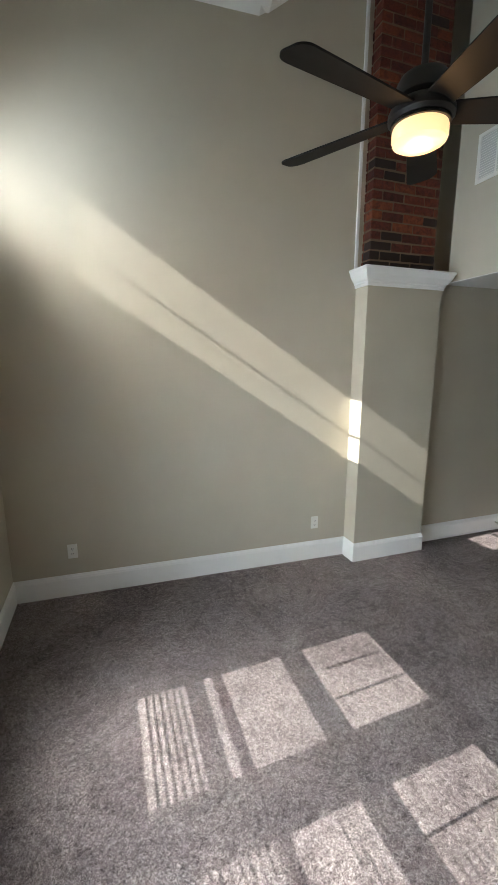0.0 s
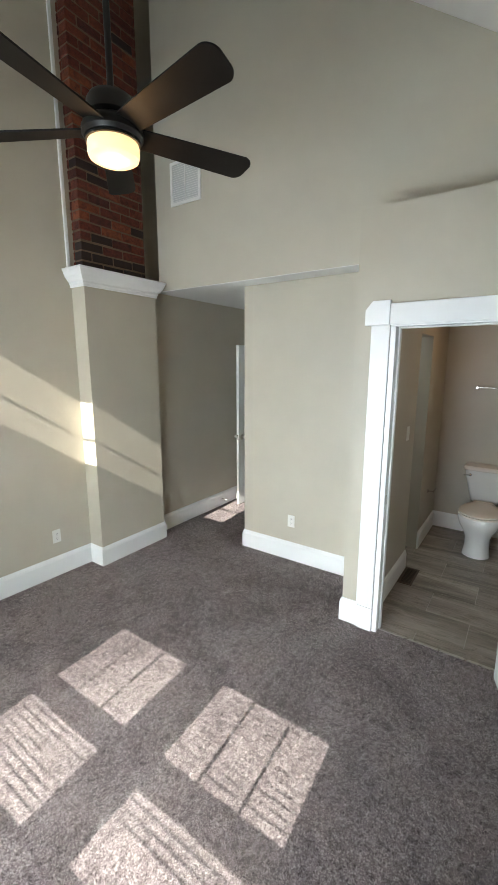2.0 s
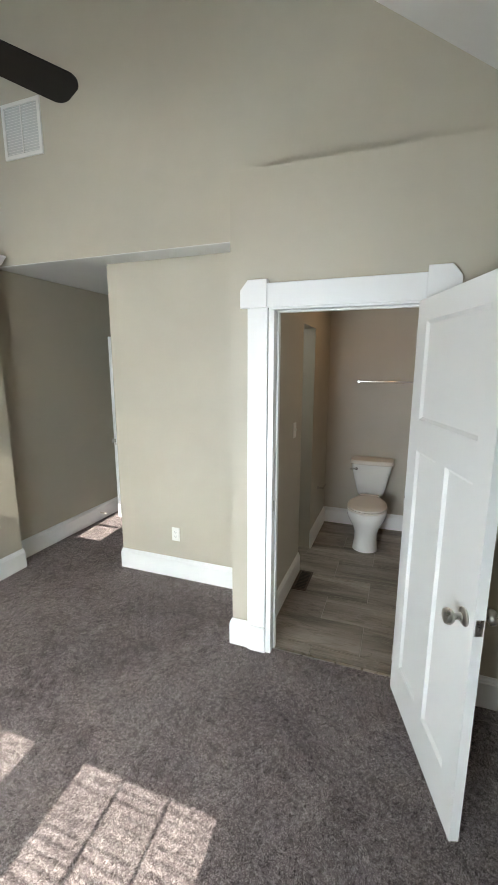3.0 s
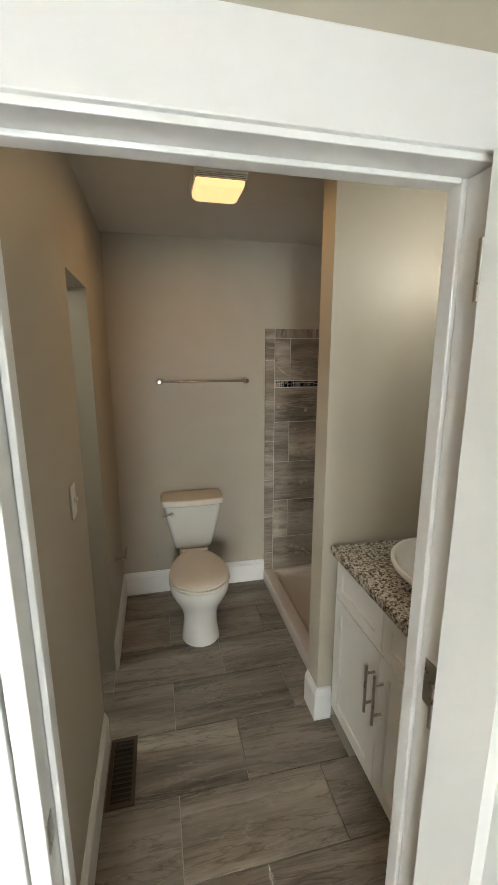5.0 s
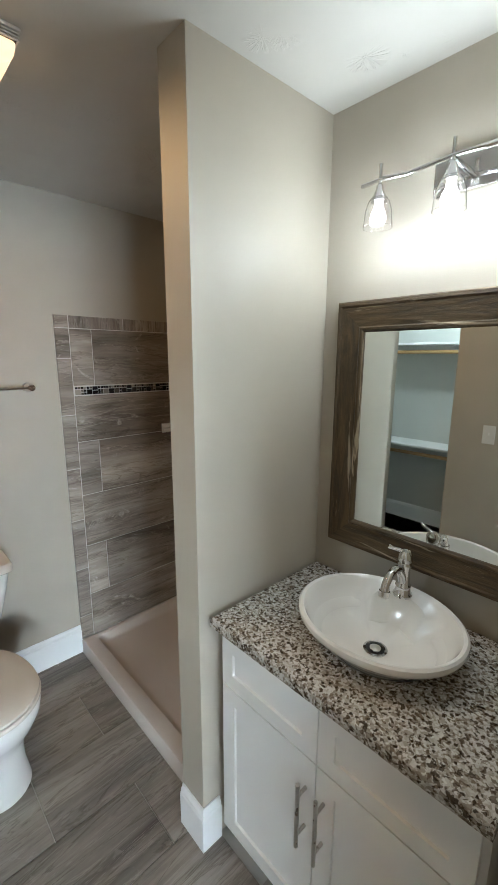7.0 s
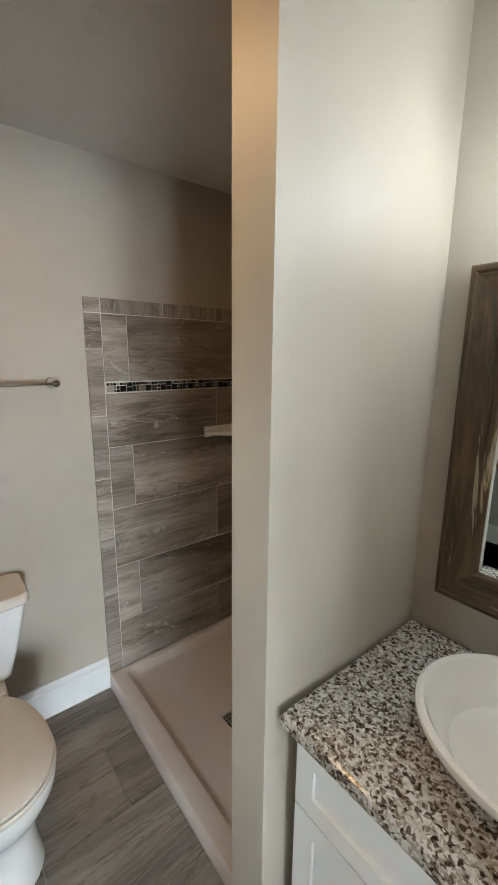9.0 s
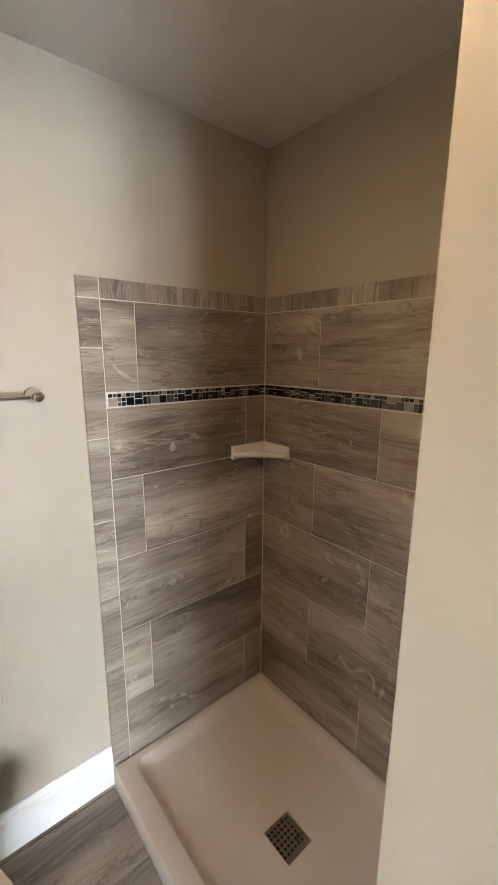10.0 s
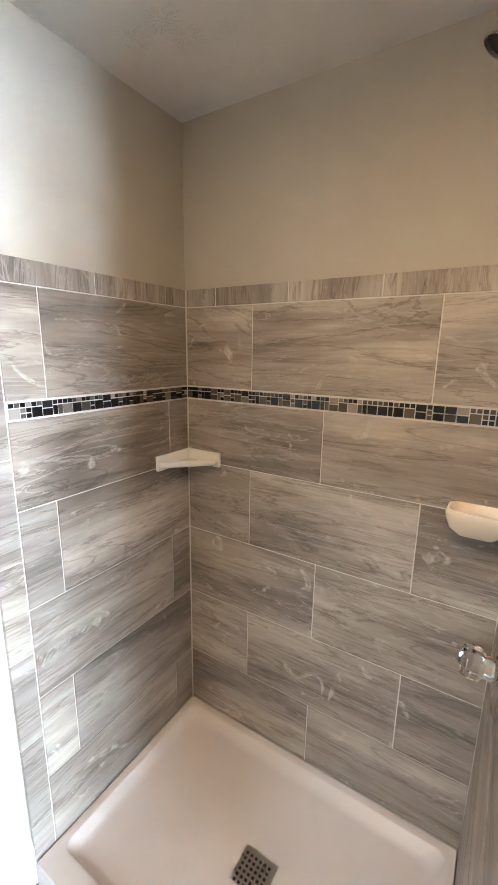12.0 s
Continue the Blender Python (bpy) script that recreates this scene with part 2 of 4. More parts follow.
m_glass = glass_material("clear_glass")
m_crystal = glass_material("faceted_acrylic", (0.95, 0.95, 0.95), 0.02)
m_mirror = material("mirror_silver", (0.86, 0.90, 0.88), 0.01, 1.0)


def glow(name, color, strength):
    m = material(name, color, 0.3)
    b = m.node_tree.nodes["Principled BSDF"]
    b.inputs["Emission Color"].default_value = (*color, 1)
    b.inputs["Emission Strength"].default_value = strength
    return m


m_fan_lens = glow("lit_frosted_glass", (1.0, 0.66, 0.32), 0.34)
m_bath_lens = glow("lit_warm_diffuser", (1.0, 0.66, 0.34), 0.24)
m_bulb = glow("lit_led_bulb", (1.0, 0.97, 0.93), 0.35)


# ---- building helpers ----
def box(bm, x0, x1, y0, y1, z0, z1, bevel=0.0, seg=2):
    r = bmesh.ops.create_cube(bm, size=1.0)
    vs = r["verts"]
    for v in vs:
        v.co = Vector(((x0 + x1) / 2 + v.co.x * (x1 - x0), (y0 + y1) / 2 + v.co.y * (y1 - y0), (z0 + z1) / 2 + v.co.z * (z1 - z0)))
    if bevel:
        es = {e for v in vs for e in v.link_edges}
        bmesh.ops.bevel(bm, geom=list(es), offset=bevel, segments=seg, affect="EDGES", profile=0.6, clamp_overlap=True)
    return bm


def cube(x0, x1, y0, y1, z0, z1, bevel=0.0, seg=2):
    return box(bmesh.new(), x0, x1, y0, y1, z0, z1, bevel, seg)


def ring_surface(bm, rings, cap=True, closed=False):
    """Skin from rings of points; each ring runs once round."""
    loops = [[bm.verts.new(p) for p in ring] for ring in rings]
    n = len(loops[0])
    pairs = list(zip(loops, loops[1:])) + ([(loops[-1], loops[0])] if closed else [])
    for a, b in pairs:
        for i in range(n):
            bm.faces.new((a[i], a[(i + 1) % n], b[(i + 1) % n], b[i]))
    if cap and not closed:
        bm.faces.new(loops[0][::-1])
        bm.faces.new(loops[-1])
    bmesh.ops.recalc_face_normals(bm, faces=bm.faces[:])
    return bm


def lathe(profile, m=None, seg=32, sx=1.0, sy=1.0, bm=None):
    """Turned shape: (radius, height) pairs about z, then moved by m."""
    bm = bm or bmesh.new()
    m = m or Matrix()
    rings = []
    for r, z in profile:
        r = max(r, 0.0004)
        rings.append([m @ Vector((sx * r * math.cos(a), sy * r * math.sin(a), z)) for a in (2 * math.pi * i / seg for i in range(seg))])
    return ring_surface(bm, rings)


def aim(p0, p1):
    return Matrix.Translation(p0) @ (Vector(p1) - Vector(p0)).to_track_quat("Z", "Y").to_matrix().to_4x4()


def rod(p0, p1, r, seg=16, bm=None, r1=None):
    d = (Vector(p1) - Vector(p0)).length
    return lathe([(r, 0), (r if r1 is None else r1, d)], aim(p0, p1), seg, bm=bm)


def tube(points, radius, seg=14):
    """Round bar along a line of points; radius may be one number or one per point."""
    pts = [Vector(p) for p in points]
    rings = []
    for i, p in enumerate(pts):
        d = (pts[min(i + 1, len(pts) - 1)] - pts[max(i - 1, 0)]).normalized()
        q = d.to_track_quat("Z", "Y")
        r = radius[i] if isinstance(radius, (list, tuple)) else radius
        rings.append([p + q @ Vector((r * math.cos(a), r * math.sin(a), 0)) for a in (2 * math.pi * k / seg for k in range(seg))])
    return ring_surface(bmesh.new(), rings)


def prism(outline, axis, a0, a1, bevel=0.0):
    """A flat outline pushed along an axis. outline: pairs in the two other axes, in x, y, z order."""
    bm = bmesh.new()
    rings = []
    for a in (a0, a1):
        rings.append([Vector((a, u, v)) if axis == "x" else Vector((u, a, v)) if axis == "y" else Vector((u, v, a)) for u, v in outline])
    ring_surface(bm, rings)
    if bevel:
        bmesh.ops.bevel(bm, geom=bm.edges[:], offset=bevel, segments=2, affect="EDGES", profile=0.6, clamp_overlap=True)
    return bm


def mesh_object(name, bm, mat, smooth=False):
    me = bpy.data.meshes.new(name)
    bm.to_mesh(me)
    bm.free()
    me.materials.append(mat)
    if smooth:
        me.shade_smooth()
        me.set_sharp_from_angle(angle=radians(38))
    return new(name, me)


def part(name, bm, mat, parent, label="", smooth=False):
    ob = mesh_object(name, bm, mat, smooth)
    ob.parent = parent
    if label:
        ob["label"] = label
    return ob


def thing(name, label, category, group="", kind="", at=(0, 0, 0)):
    e = new(name)
    e.empty_display_size = 0.1
    e.location = at
    return tagged(e, label, category, group, kind)


def structure(name, bm, mat, label, category, smooth=False):
    return tagged(mesh_object(name, bm, mat, smooth), label, category, "", "structure")


def holed(axis, a0, a1, u0, u1, z0, z1, holes):
    """A wall across an axis with openings (u0, u1, z0, z1) right through it."""
    bm = bmesh.new()
    us = sorted({u0, u1, *[h[0] for h in holes], *[h[1] for h in holes]})
    zs = sorted({z0, z1, *[h[2] for h in holes], *[h[3] for h in holes]})
    for ua, ub in zip(us, us[1:]):
        run = None
        for za, zb in zip(zs, zs[1:]):
            mu, mz = (ua + ub) / 2, (za + zb) / 2
            solid = not any(h[0] < mu < h[1] and h[2] < mz < h[3] for h in holes)
            if solid:
                run = (run[0], zb) if run else (za, zb)
            if run and (not solid or zb == zs[-1]):
                if axis == "x":
                    box(bm, a0, a1, ua, ub, *run)
                else:
                    box(bm, ua, ub, a0, a1, *run)
                run = None
    bmesh.ops.remove_doubles(bm, verts=bm.verts[:], dist=0.0002)
    return bm


# ---- bedroom shell ----
structure("ground", cube(-90, -1.2, -90, 90, -3.2, -3.0), m_outside, "pale ground outside far below the windows", "ground")
structure("floor_bedroom", cube(-0.95, 2.455, -1.42, 3.52, -0.1, 0.0), m_carpet, "grey taupe cut pile carpet", "carpet")
structure("floor_hall", cube(2.455, 4.80, 1.20, 3.52, -0.1, 0.0), m_carpet, "grey taupe carpet running into the hall", "carpet")
WIN = ((0.710, 1.379), (1.633, 2.257))
holes = [(a, b, 0.50, 1.575) for a, b in WIN] + [(2.75, 3.473, 2.72, 3.35)]
structure("wall_west", holed("x", -0.95, -0.85, -1.42, 3.63, 0, 6.2, holes), m_wall, "taupe painted wall with three windows", "wall")
SKEW = -0.0287


def north(x):
    """The old north wall runs slightly out of square."""
    return 3.515 + SKEW * (x + 0.85)


structure("wall_north", prism([(-0.85, north(-0.85)), (1.98, north(1.98)), (1.98, 3.515), (3.3, 3.515), (3.3, 3.63), (-0.85, 3.63)], "z", 0, 6.2), m_wall, "tall taupe painted bedroom wall", "wall")
structure("wall_south", cube(-0.85, 2.42, -1.42, -1.30, 0, 3.2), m_wall, "taupe painted wall under the sloping ceiling", "wall")
DOOR_Y0, DOOR_Y1, DOOR_Z = 0.205, 0.962, 2.02
structure("wall_door", holed("x", 2.42, 2.50, -1.42, 1.20, 0, 2.685, [(DOOR_Y0, DOOR_Y1, -0.01, DOOR_Z)]), m_wall,
          "taupe painted wall round the bathroom doorway", "wall")
structure("wall_ledge", cube(2.50, 2.80, -1.42, 1.20, 2.58, 2.685), m_wall, "taupe ledge above the bathroom", "wall")
structure("wall_return", cube(2.50, 3.005, 1.135, 1.20, 0, 2.58), m_wall, "short taupe return wall beside the doorway", "wall")
structure("wall_niche", cube(3.005, 3.11, 1.135, 2.465, 0, 2.475), m_wall, "taupe painted closet wall facing the bedroom", "wall")
structure("wall_hall_south", cube(3.11, 4.80, 2.405, 2.465, 0, 2.475), m_wall, "taupe painted hall wall", "wall")
structure("wall_hall_north", cube(2.68, 4.80, 3.405, 3.515, 0, 2.475), m_wall, "taupe painted hall wall in shade", "wall")
structure("wall_hall_end", cube(4.80, 4.92, 2.3, 3.63, 0, 2.6), m_wall, "taupe painted wall at the hall's end", "wall")
structure("wall_upper", cube(2.80, 2.92, -1.42, 3.33, 2.685, 6.2), m_wall, "high taupe painted wall above the doorway", "wall")
structure("wall_upper_lip", cube(2.80, 2.92, 1.20, 3.33, 2.475, 2.685), m_wall, "lower edge of the high taupe wall", "wall")
# thin sheet added over the lip's underside; its white stands in for floor bounce
structure("ceiling_soffit", cube(2.801, 3.003, 1.203, 3.33, 2.470, 2.4745), m_ceiling, "thin soffit sheet under the high wall, white to stand in for bounce light", "ceiling")
structure("wall_recess", cube(2.92, 3.30, 3.215, 3.33, 2.6, 6.2), m_wall, "taupe return wall beside the chimney", "wall")
structure("wall_recess_end", cube(3.22, 3.30, 3.33, 3.515, 2.6, 6.2), m_wall, "taupe wall closing the recess", "wall")
structure("ceiling_hall", cube(2.92, 4.92, 1.20, 3.515, 2.475, 2.60), m_ceiling, "white painted hall ceiling", "ceiling")
structure("ceiling_recess", cube(2.70, 2.92, 3.33, 3.515, 2.475, 2.53), m_ceiling, "white painted soffit beside the chimney ledge", "ceiling")


def ceiling_height(x, y):
    """Two slopes that meet in a ridge, with a cross gable over the chimney side."""
    south = 3.115 + 0.73 * y
    north = 4.11 + 0.73 * (3.515 - y)
    cross = 4.127 + 0.75 * (x - 1.06)
    return min(south, max(north, cross), 6.0)


def vault():
    bm = bmesh.new()
    xs = [-0.95 + 0.067 * i for i in range(31)] + [1.127 + 0.06 * i for i in range(32)]
    ys = [-1.42 + 0.0597 * i for i in range(84)]
    low = [[bm.verts.new((x, y, ceiling_height(x, y))) for y in ys] for x in xs]
    for i in range(len(xs) - 1):
        for j in range(len(ys) - 1):
            bm.faces.new((low[i][j], low[i][j + 1], low[i + 1][j + 1], low[i + 1][j]))
    r = bmesh.ops.extrude_face_region(bm, geom=bm.faces[:])
    bmesh.ops.translate(bm, verts=[v for v in r["geom"] if isinstance(v, bmesh.types.BMVert)], vec=(0, 0, 0.25))
    bmesh.ops.recalc_face_normals(bm, faces=bm.faces[:])
    return bm


structure("ceiling_bedroom", vault(), m_ceiling, "white vaulted bedroom ceiling", "ceiling")


# pillar with its crown, and the chimney above it
structure("wall_pillar", cube(1.933, 2.68, 3.265, 3.515, 0, 2.475), m_wall, "boxed-in taupe chimney breast", "pillar")


def mitred(path, profile, inner_left=True):
    """A moulding swept along a plan line with mitred corners. profile: (outward, height) pairs."""
    bm = bmesh.new()
    pts = [Vector((x, y, 0)) for x, y in path]
    rings = []
    for i, p in enumerate(pts):
        d0 = (p - pts[i - 1]).normalized() if i else (pts[1] - p).normalized()
        d1 = (pts[i + 1] - p).normalized() if i < len(pts) - 1 else d0
        n0, n1 = Vector((d0.y, -d0.x, 0)), Vector((d1.y, -d1.x, 0))
        out = (n0 + n1) / (1 + n0.dot(n1))
        rings.append([p + out * o + Vector((0, 0, z)) for o, z in profile])
    return ring_surface(bm, rings)


BASE = [(0, 0), (0.016, 0), (0.016, 0.138), (0.0125, 0.146), (0.0125, 0.152), (0.007, 0.162), (0.004, 0.172), (0, 0.172)]


def baseboard(path, label="tall white painted baseboard with a moulded top"):
    return structure("baseboard", mitred(path, BASE), m_trim, label, "baseboard")


baseboard([(-0.85, 2.2), (-0.85, 3.515), (1.933, north(1.933)), (1.933, 3.265), (2.68, 3.265), (2.68, 3.405), (4.80, 3.405)])
baseboard([(4.3, 2.465), (3.005, 2.465), (3.005, 1.20), (2.42, 1.20), (2.42, 1.085)])
baseboard([(2.42, 0.076), (2.42, -1.30), (-0.85, -1.30), (-0.85, 2.2)])
CROWN = [(0, 2.395), (0.012, 2.395), (0.012, 2.412), (0.02, 2.42), (0.02, 2.432), (0.03, 2.44), (0.055, 2.475), (0.07, 2.515), (0.075, 2.52), (0.075, 2.533), (0, 2.533)]
structure("trim_crown", mitred([(1.933, north(1.933)), (1.933, 3.265), (2.68, 3.265), (2.68, 3.40)], CROWN), m_trim,
          "white crown moulding round the chimney ledge", "moulding")
structure("trim_ledge", cube(1.935, 2.70, 3.267, 3.515, 2.477, 2.531), m_trim, "white ledge board under the brick chimney", "ledge")
structure("trim_strip", cube(1.902, 1.928, 3.418, 3.4352, 2.533, 6.1, 0.003), m_trim, "narrow white strip beside the chimney", "moulding")


# ---- doorway ----
def casing_block(y0, y1, z0, z1, cut_low):
    c = 0.05
    pts = [(y0, z0), (y1, z0), (y1, z1 - (0 if cut_low else c)), (y1 - (0 if cut_low else c * 0.85), z1), (y0 + (c * 0.85 if cut_low else 0), z1), (y0, z1 - (c if cut_low else 0))]
    clean = [p for i, p in enumerate(pts) if p != pts[i - 1]]
    return prism(clean, "x", 2.386, 2.419, 0.002)


doorway = thing("door_frame", "white craftsman door casing with clipped corner blocks", "door frame", kind="structure")
part("casing", cube(2.395, 2.419, 0.982, 1.094, 0, 2.018, 0.003), m_trim, doorway)
part("casing", cube(2.395, 2.419, 0.078, 0.197, 0, 2.018, 0.003), m_trim, doorway)
part("header", cube(2.393, 2.419, 0.228, 0.986, 2.018, 2.138, 0.003), m_trim, doorway)
part("corner_block", casing_block(0.986, 1.132, 2.018, 2.158, False), m_trim, doorway)
part("corner_block", casing_block(0.088, 0.228, 2.018, 2.166, True), m_trim, doorway)
part("plinth", cube(2.389, 2.419, 0.980, 1.085, 0.0, 0.168, 0.003), m_trim, doorway)
part("jamb", cube(2.402, 2.503, 0.948, 0.979, 0, 2.007, 0.002), m_trim, doorway)
part("jamb", cube(2.402, 2.503, 0.198, 0.228, 0, 2.007, 0.002), m_trim, doorway)
part("head_jamb", cube(2.402, 2.503, 0.199, 0.978, 2.0075, 2.0195, 0.002), m_trim, doorway)
part("stop", cube(2.455, 2.49, 0.936, 0.9475, 0, 2.0065, 0.003), m_trim, doorway)
part("stop", cube(2.455, 2.49, 0.2285, 0.24, 0, 2.0065, 0.003), m_trim, doorway)
part("stop", cube(2.455, 2.49, 0.2405, 0.9355, 1.998, 2.007, 0.003), m_trim, doorway)
part("strike_plate", cube(2.408, 2.438, 0.9462, 0.9478, 0.905, 0.965), m_nickel, doorway, "nickel strike plate")
part("casing", cube(2.501, 2.517, 0.985, 1.029, 0, 2.11, 0.003), m_trim, doorway)
part("casing", cube(2.501, 2.517, 0.085, 0.19, 0, 2.11, 0.003), m_trim, doorway)
part("header", cube(2.501, 2.517, 0.1905, 0.9845, 2.034, 2.11, 0.003), m_trim, doorway)
part("hinge", rod((2.392, 0.221, 1.03), (2.392, 0.221, 1.13), 0.006), m_nickel, doorway, "satin nickel hinge")
part("hinge_leaf", cube(2.405, 2.44, 0.2282, 0.2296, 1.03, 1.13), m_nickel, doorway)


def panel_door(name, width, height, pose_m, label, cols_top=1):
    """Slab with one wide panel over two tall ones, along local x from the hinge, face at y = 0 and back at y = -0.035."""
    d = thing(name, label, "door", kind="structure")
    st, t = 0.105, 0.035
    mid0, mid1 = width / 2 - 0.045, width / 2 + 0.045
    zs = (0.0, 0.20, 1.335, 1.475, 1.905, height)
    frame_bm = bmesh.new()
    for x0, x1, z0, z1 in ((0, st, 0, height), (width - st, width, 0, height), (st, width - st, 0, zs[1]), (st, width - st, zs[2], zs[3]),
                           (st, width - st, zs[4], height), (mid0, mid1, zs[1], zs[2])):
        box(frame_bm, x0, x1, -t, 0, z0, z1)
    bmesh.ops.remove_doubles(frame_bm, verts=frame_bm.verts[:], dist=0.0003)
    part("door_frame_members", frame_bm, m_door, d)
    for x0, x1, z0, z1 in ((st, mid0, zs[1], zs[2]), (mid1, width - st, zs[1], zs[2]), (st, width - st, zs[3], zs[4])):
        bm = bmesh.new()
        o = [(x0, z0), (x1, z0), (x1, z1), (x0, z1)]
        i = [(x0 + 0.014, z0 + 0.014), (x1 - 0.014, z0 + 0.014), (x1 - 0.014, z1 - 0.014), (x0 + 0.014, z1 - 0.014)]
        rings = [[Vector((x, y, z)) for x, z in ring] for ring, y in ((i, -t + 0.011), (o, -t + 0.001), (o, -0.001), (i, -0.011))]
        ring_surface(bm, rings)
        part("panel", bm, m_door, d)
    for side, y in ((1, 0.0), (-1, -t)):
        m = Matrix.Translation((width - 0.065, y, 0.872)) @ Matrix.Rotation(radians(-90 * side), 4, "X")
        knob = part("knob", lathe([(0.0, 0.03), (0.012, 0.031), (0.013, 0.036), (0.022, 0.04), (0.028, 0.05), (0.0285, 0.058), (0.025, 0.066), (0.015, 0.07), (0.0, 0.071)], m, 28), m_nickel, d, "satin nickel knob", True)
        part("rosette", lathe([(0.0, 0.0), (0.033, 0.0), (0.033, 0.004), (0.028, 0.009), (0.013, 0.012), (0.011, 0.034), (0.0, 0.034)], m, 28), m_nickel, knob, "", True)
    part("latch_plate", cube(width, width + 0.0015, -0.03, -0.005, 0.842, 0.902), m_nickel, d, "nickel latch plate")
    part("latch", cube(width + 0.0016, width + 0.008, -0.023, -0.012, 0.862, 0.882, 0.002), m_nickel, d)
    for z in (0.2, 1.06, 1.84):
        part("hinge", rod((-0.004, -0.004, z - 0.045), (-0.004, -0.004, z + 0.045), 0.006), m_nickel, d)
    d.matrix_world = pose_m
    return d


bath_door = panel_door("door_1", 0.735, 2.0, pose(2.376, 0.256, 0.012) @ Matrix.Rotation(radians(197.6), 4, "Z") @ Matrix.Diagonal((1, -1, 1, 1)),
                       "open white craftsman door with three panels and a nickel knob")
panel_door("door_2", 0.74, 2.0, pose(4.665, 3.205, 0.012) @ Matrix.Rotation(radians(180), 4, "Z"), "open white panelled door at the end of the hall")

# ---- windows in the west wall ----
GX0, GX1 = -0.90, -0.865


def window(name, y0, y1, z0, z1, bars, label, slats=None):
    w = thing(name, label, "window", kind="structure")
    fb = bmesh.new()
    box(fb, GX0 - 0.02, GX1 + 0.012, y0, y0 + 0.012, z0, z1)
    box(fb, GX0 - 0.02, GX1 + 0.012, y1 - 0.012, y1, z0, z1)
    box(fb, GX0 - 0.02, GX1 + 0.012, y0 + 0.012, y1 - 0.012, z0, z0 + 0.03)
    box(fb, GX0 - 0.02, GX1 + 0.012, y0 + 0.012, y1 - 0.012, z1 - 0.02, z1)
    part("window_frame", fb, m_trim, w)
    for b in bars:
        part("glazing_bar", cube(GX0, GX1 - 0.01, *b), m_trim, w)
    pane = part("pane", cube(GX0 + 0.012, GX0 + 0.016, y0 + 0.012, y1 - 0.012, z0 + 0.03, z1 - 0.02), m_glass, w)
    pane.visible_shadow = False
    if slats:
        for i in range(int((slats[1] - slats[0]) / 0.024)):
            z = slats[0] + 0.024 * i
            part("slat", cube(-0.856, -0.854, y0 + 0.012, y1 - 0.012, z, z + 0.009), m_trim, w)
        for za, zb in ((slats[1] + 0.14, 1.12), (1.215, 1.555)):
            for i in range(int((zb - za) / 0.027)):
                z = za + 0.027 * i
                part("slat", cube(-0.856, -0.8545, y0 + 0.012, y1 - 0.012, z, z + 0.006), m_trim, w)
    bm = bmesh.new()
    for a in ((-0.849, -0.83, y0 - 0.09, y0 - 0.002, z0 - 0.02, z1 + 0.09), (-0.849, -0.83, y1 + 0.002, min(y1 + 0.09, 3.513), z0 - 0.02, z1 + 0.09),
              (-0.849, -0.83, y0 - 0.001, y1 + 0.001, z1 + 0.002, z1 + 0.09)):
        box(bm, *a)
    part("window_casing", bm, m_trim, w)
    part("window_sill", cube(-0.849, -0.815, y0 - 0.1, min(y1 + 0.1, 3.513), z0 - 0.05, z0 - 0.022, 0.004), m_trim, w)
    return w


for (y0, y1), extra, slats, nm in ((WIN[0], ((0.722, 1.367, 0.86, 0.878),), (0.53, 0.855), "window_1"),
                                   (WIN[1], ((1.645, 2.245, 0.83, 0.855), (1.645, 2.245, 0.735, 0.782)), (0.555, 0.735), "window_2")):
    w3 = (y1 - y0) / 3
    bars = [(y0 + 0.012, y1 - 0.012, 1.113, 1.2), *[(y0 + w3 * k - 0.007, y0 + w3 * k + 0.007, 1.2, 1.555) for k in (1, 2)]]
    bars += [(a[0], a[1], a[2], a[3]) for a in extra]
    window(nm, y0, y1, 0.50, 1.575, bars, "white double hung window with three upper lights", slats)
window("window_3", 2.75, 3.473, 2.72, 3.35, [(2.762, 3.461, 2.984, 2.996)], "small high white window near the ceiling")

# ---- ceiling fan ----
FAN = Vector((1.146, 1.828, 2.752))
fan = thing("ceiling_fan", "dark bronze five blade ceiling fan with a lit frosted bowl", "ceiling fan")
zc = ceiling_height(FAN.x, FAN.y)
part("downrod", rod(FAN + Vector((0, 0, 0.12)), (FAN.x, FAN.y, zc - 0.03), 0.0135), m_bronze, fan, smooth=True)
part("canopy", lathe([(0.0, -0.09), (0.03, -0.09), (0.062, -0.05), (0.072, 0.06), (0.0, 0.06)], Matrix.Translation((FAN.x, FAN.y, zc - 0.02)), 28), m_bronze, fan, smooth=True)
part("motor_housing", lathe([(0.0, 0.15), (0.03, 0.15), (0.035, 0.128), (0.088, 0.12), (0.10, 0.10), (0.10, 0.05), (0.085, 0.038), (0.115, 0.022), (0.126, 0.0),
                             (0.126, -0.022), (0.115, -0.036), (0.0, -0.036)], Matrix.Translation(FAN), 40), m_bronze, fan, smooth=True)
part("light_ring", lathe([(0.108, -0.0365), (0.113, -0.042), (0.113, -0.05), (0.0, -0.05)], Matrix.Translation(FAN), 40), m_bronze, fan, smooth=True)
bowl = part("light_bowl", lathe([(0.104, -0.0505), (0.107, -0.06), (0.107, -0.09), (0.102, -0.105), (0.086, -0.114), (0.045, -0.119), (0.0, -0.12)], Matrix.Translation(FAN), 40), m_fan_lens, fan, "lit frosted glass bowl", True)
bowl.visible_shadow = False


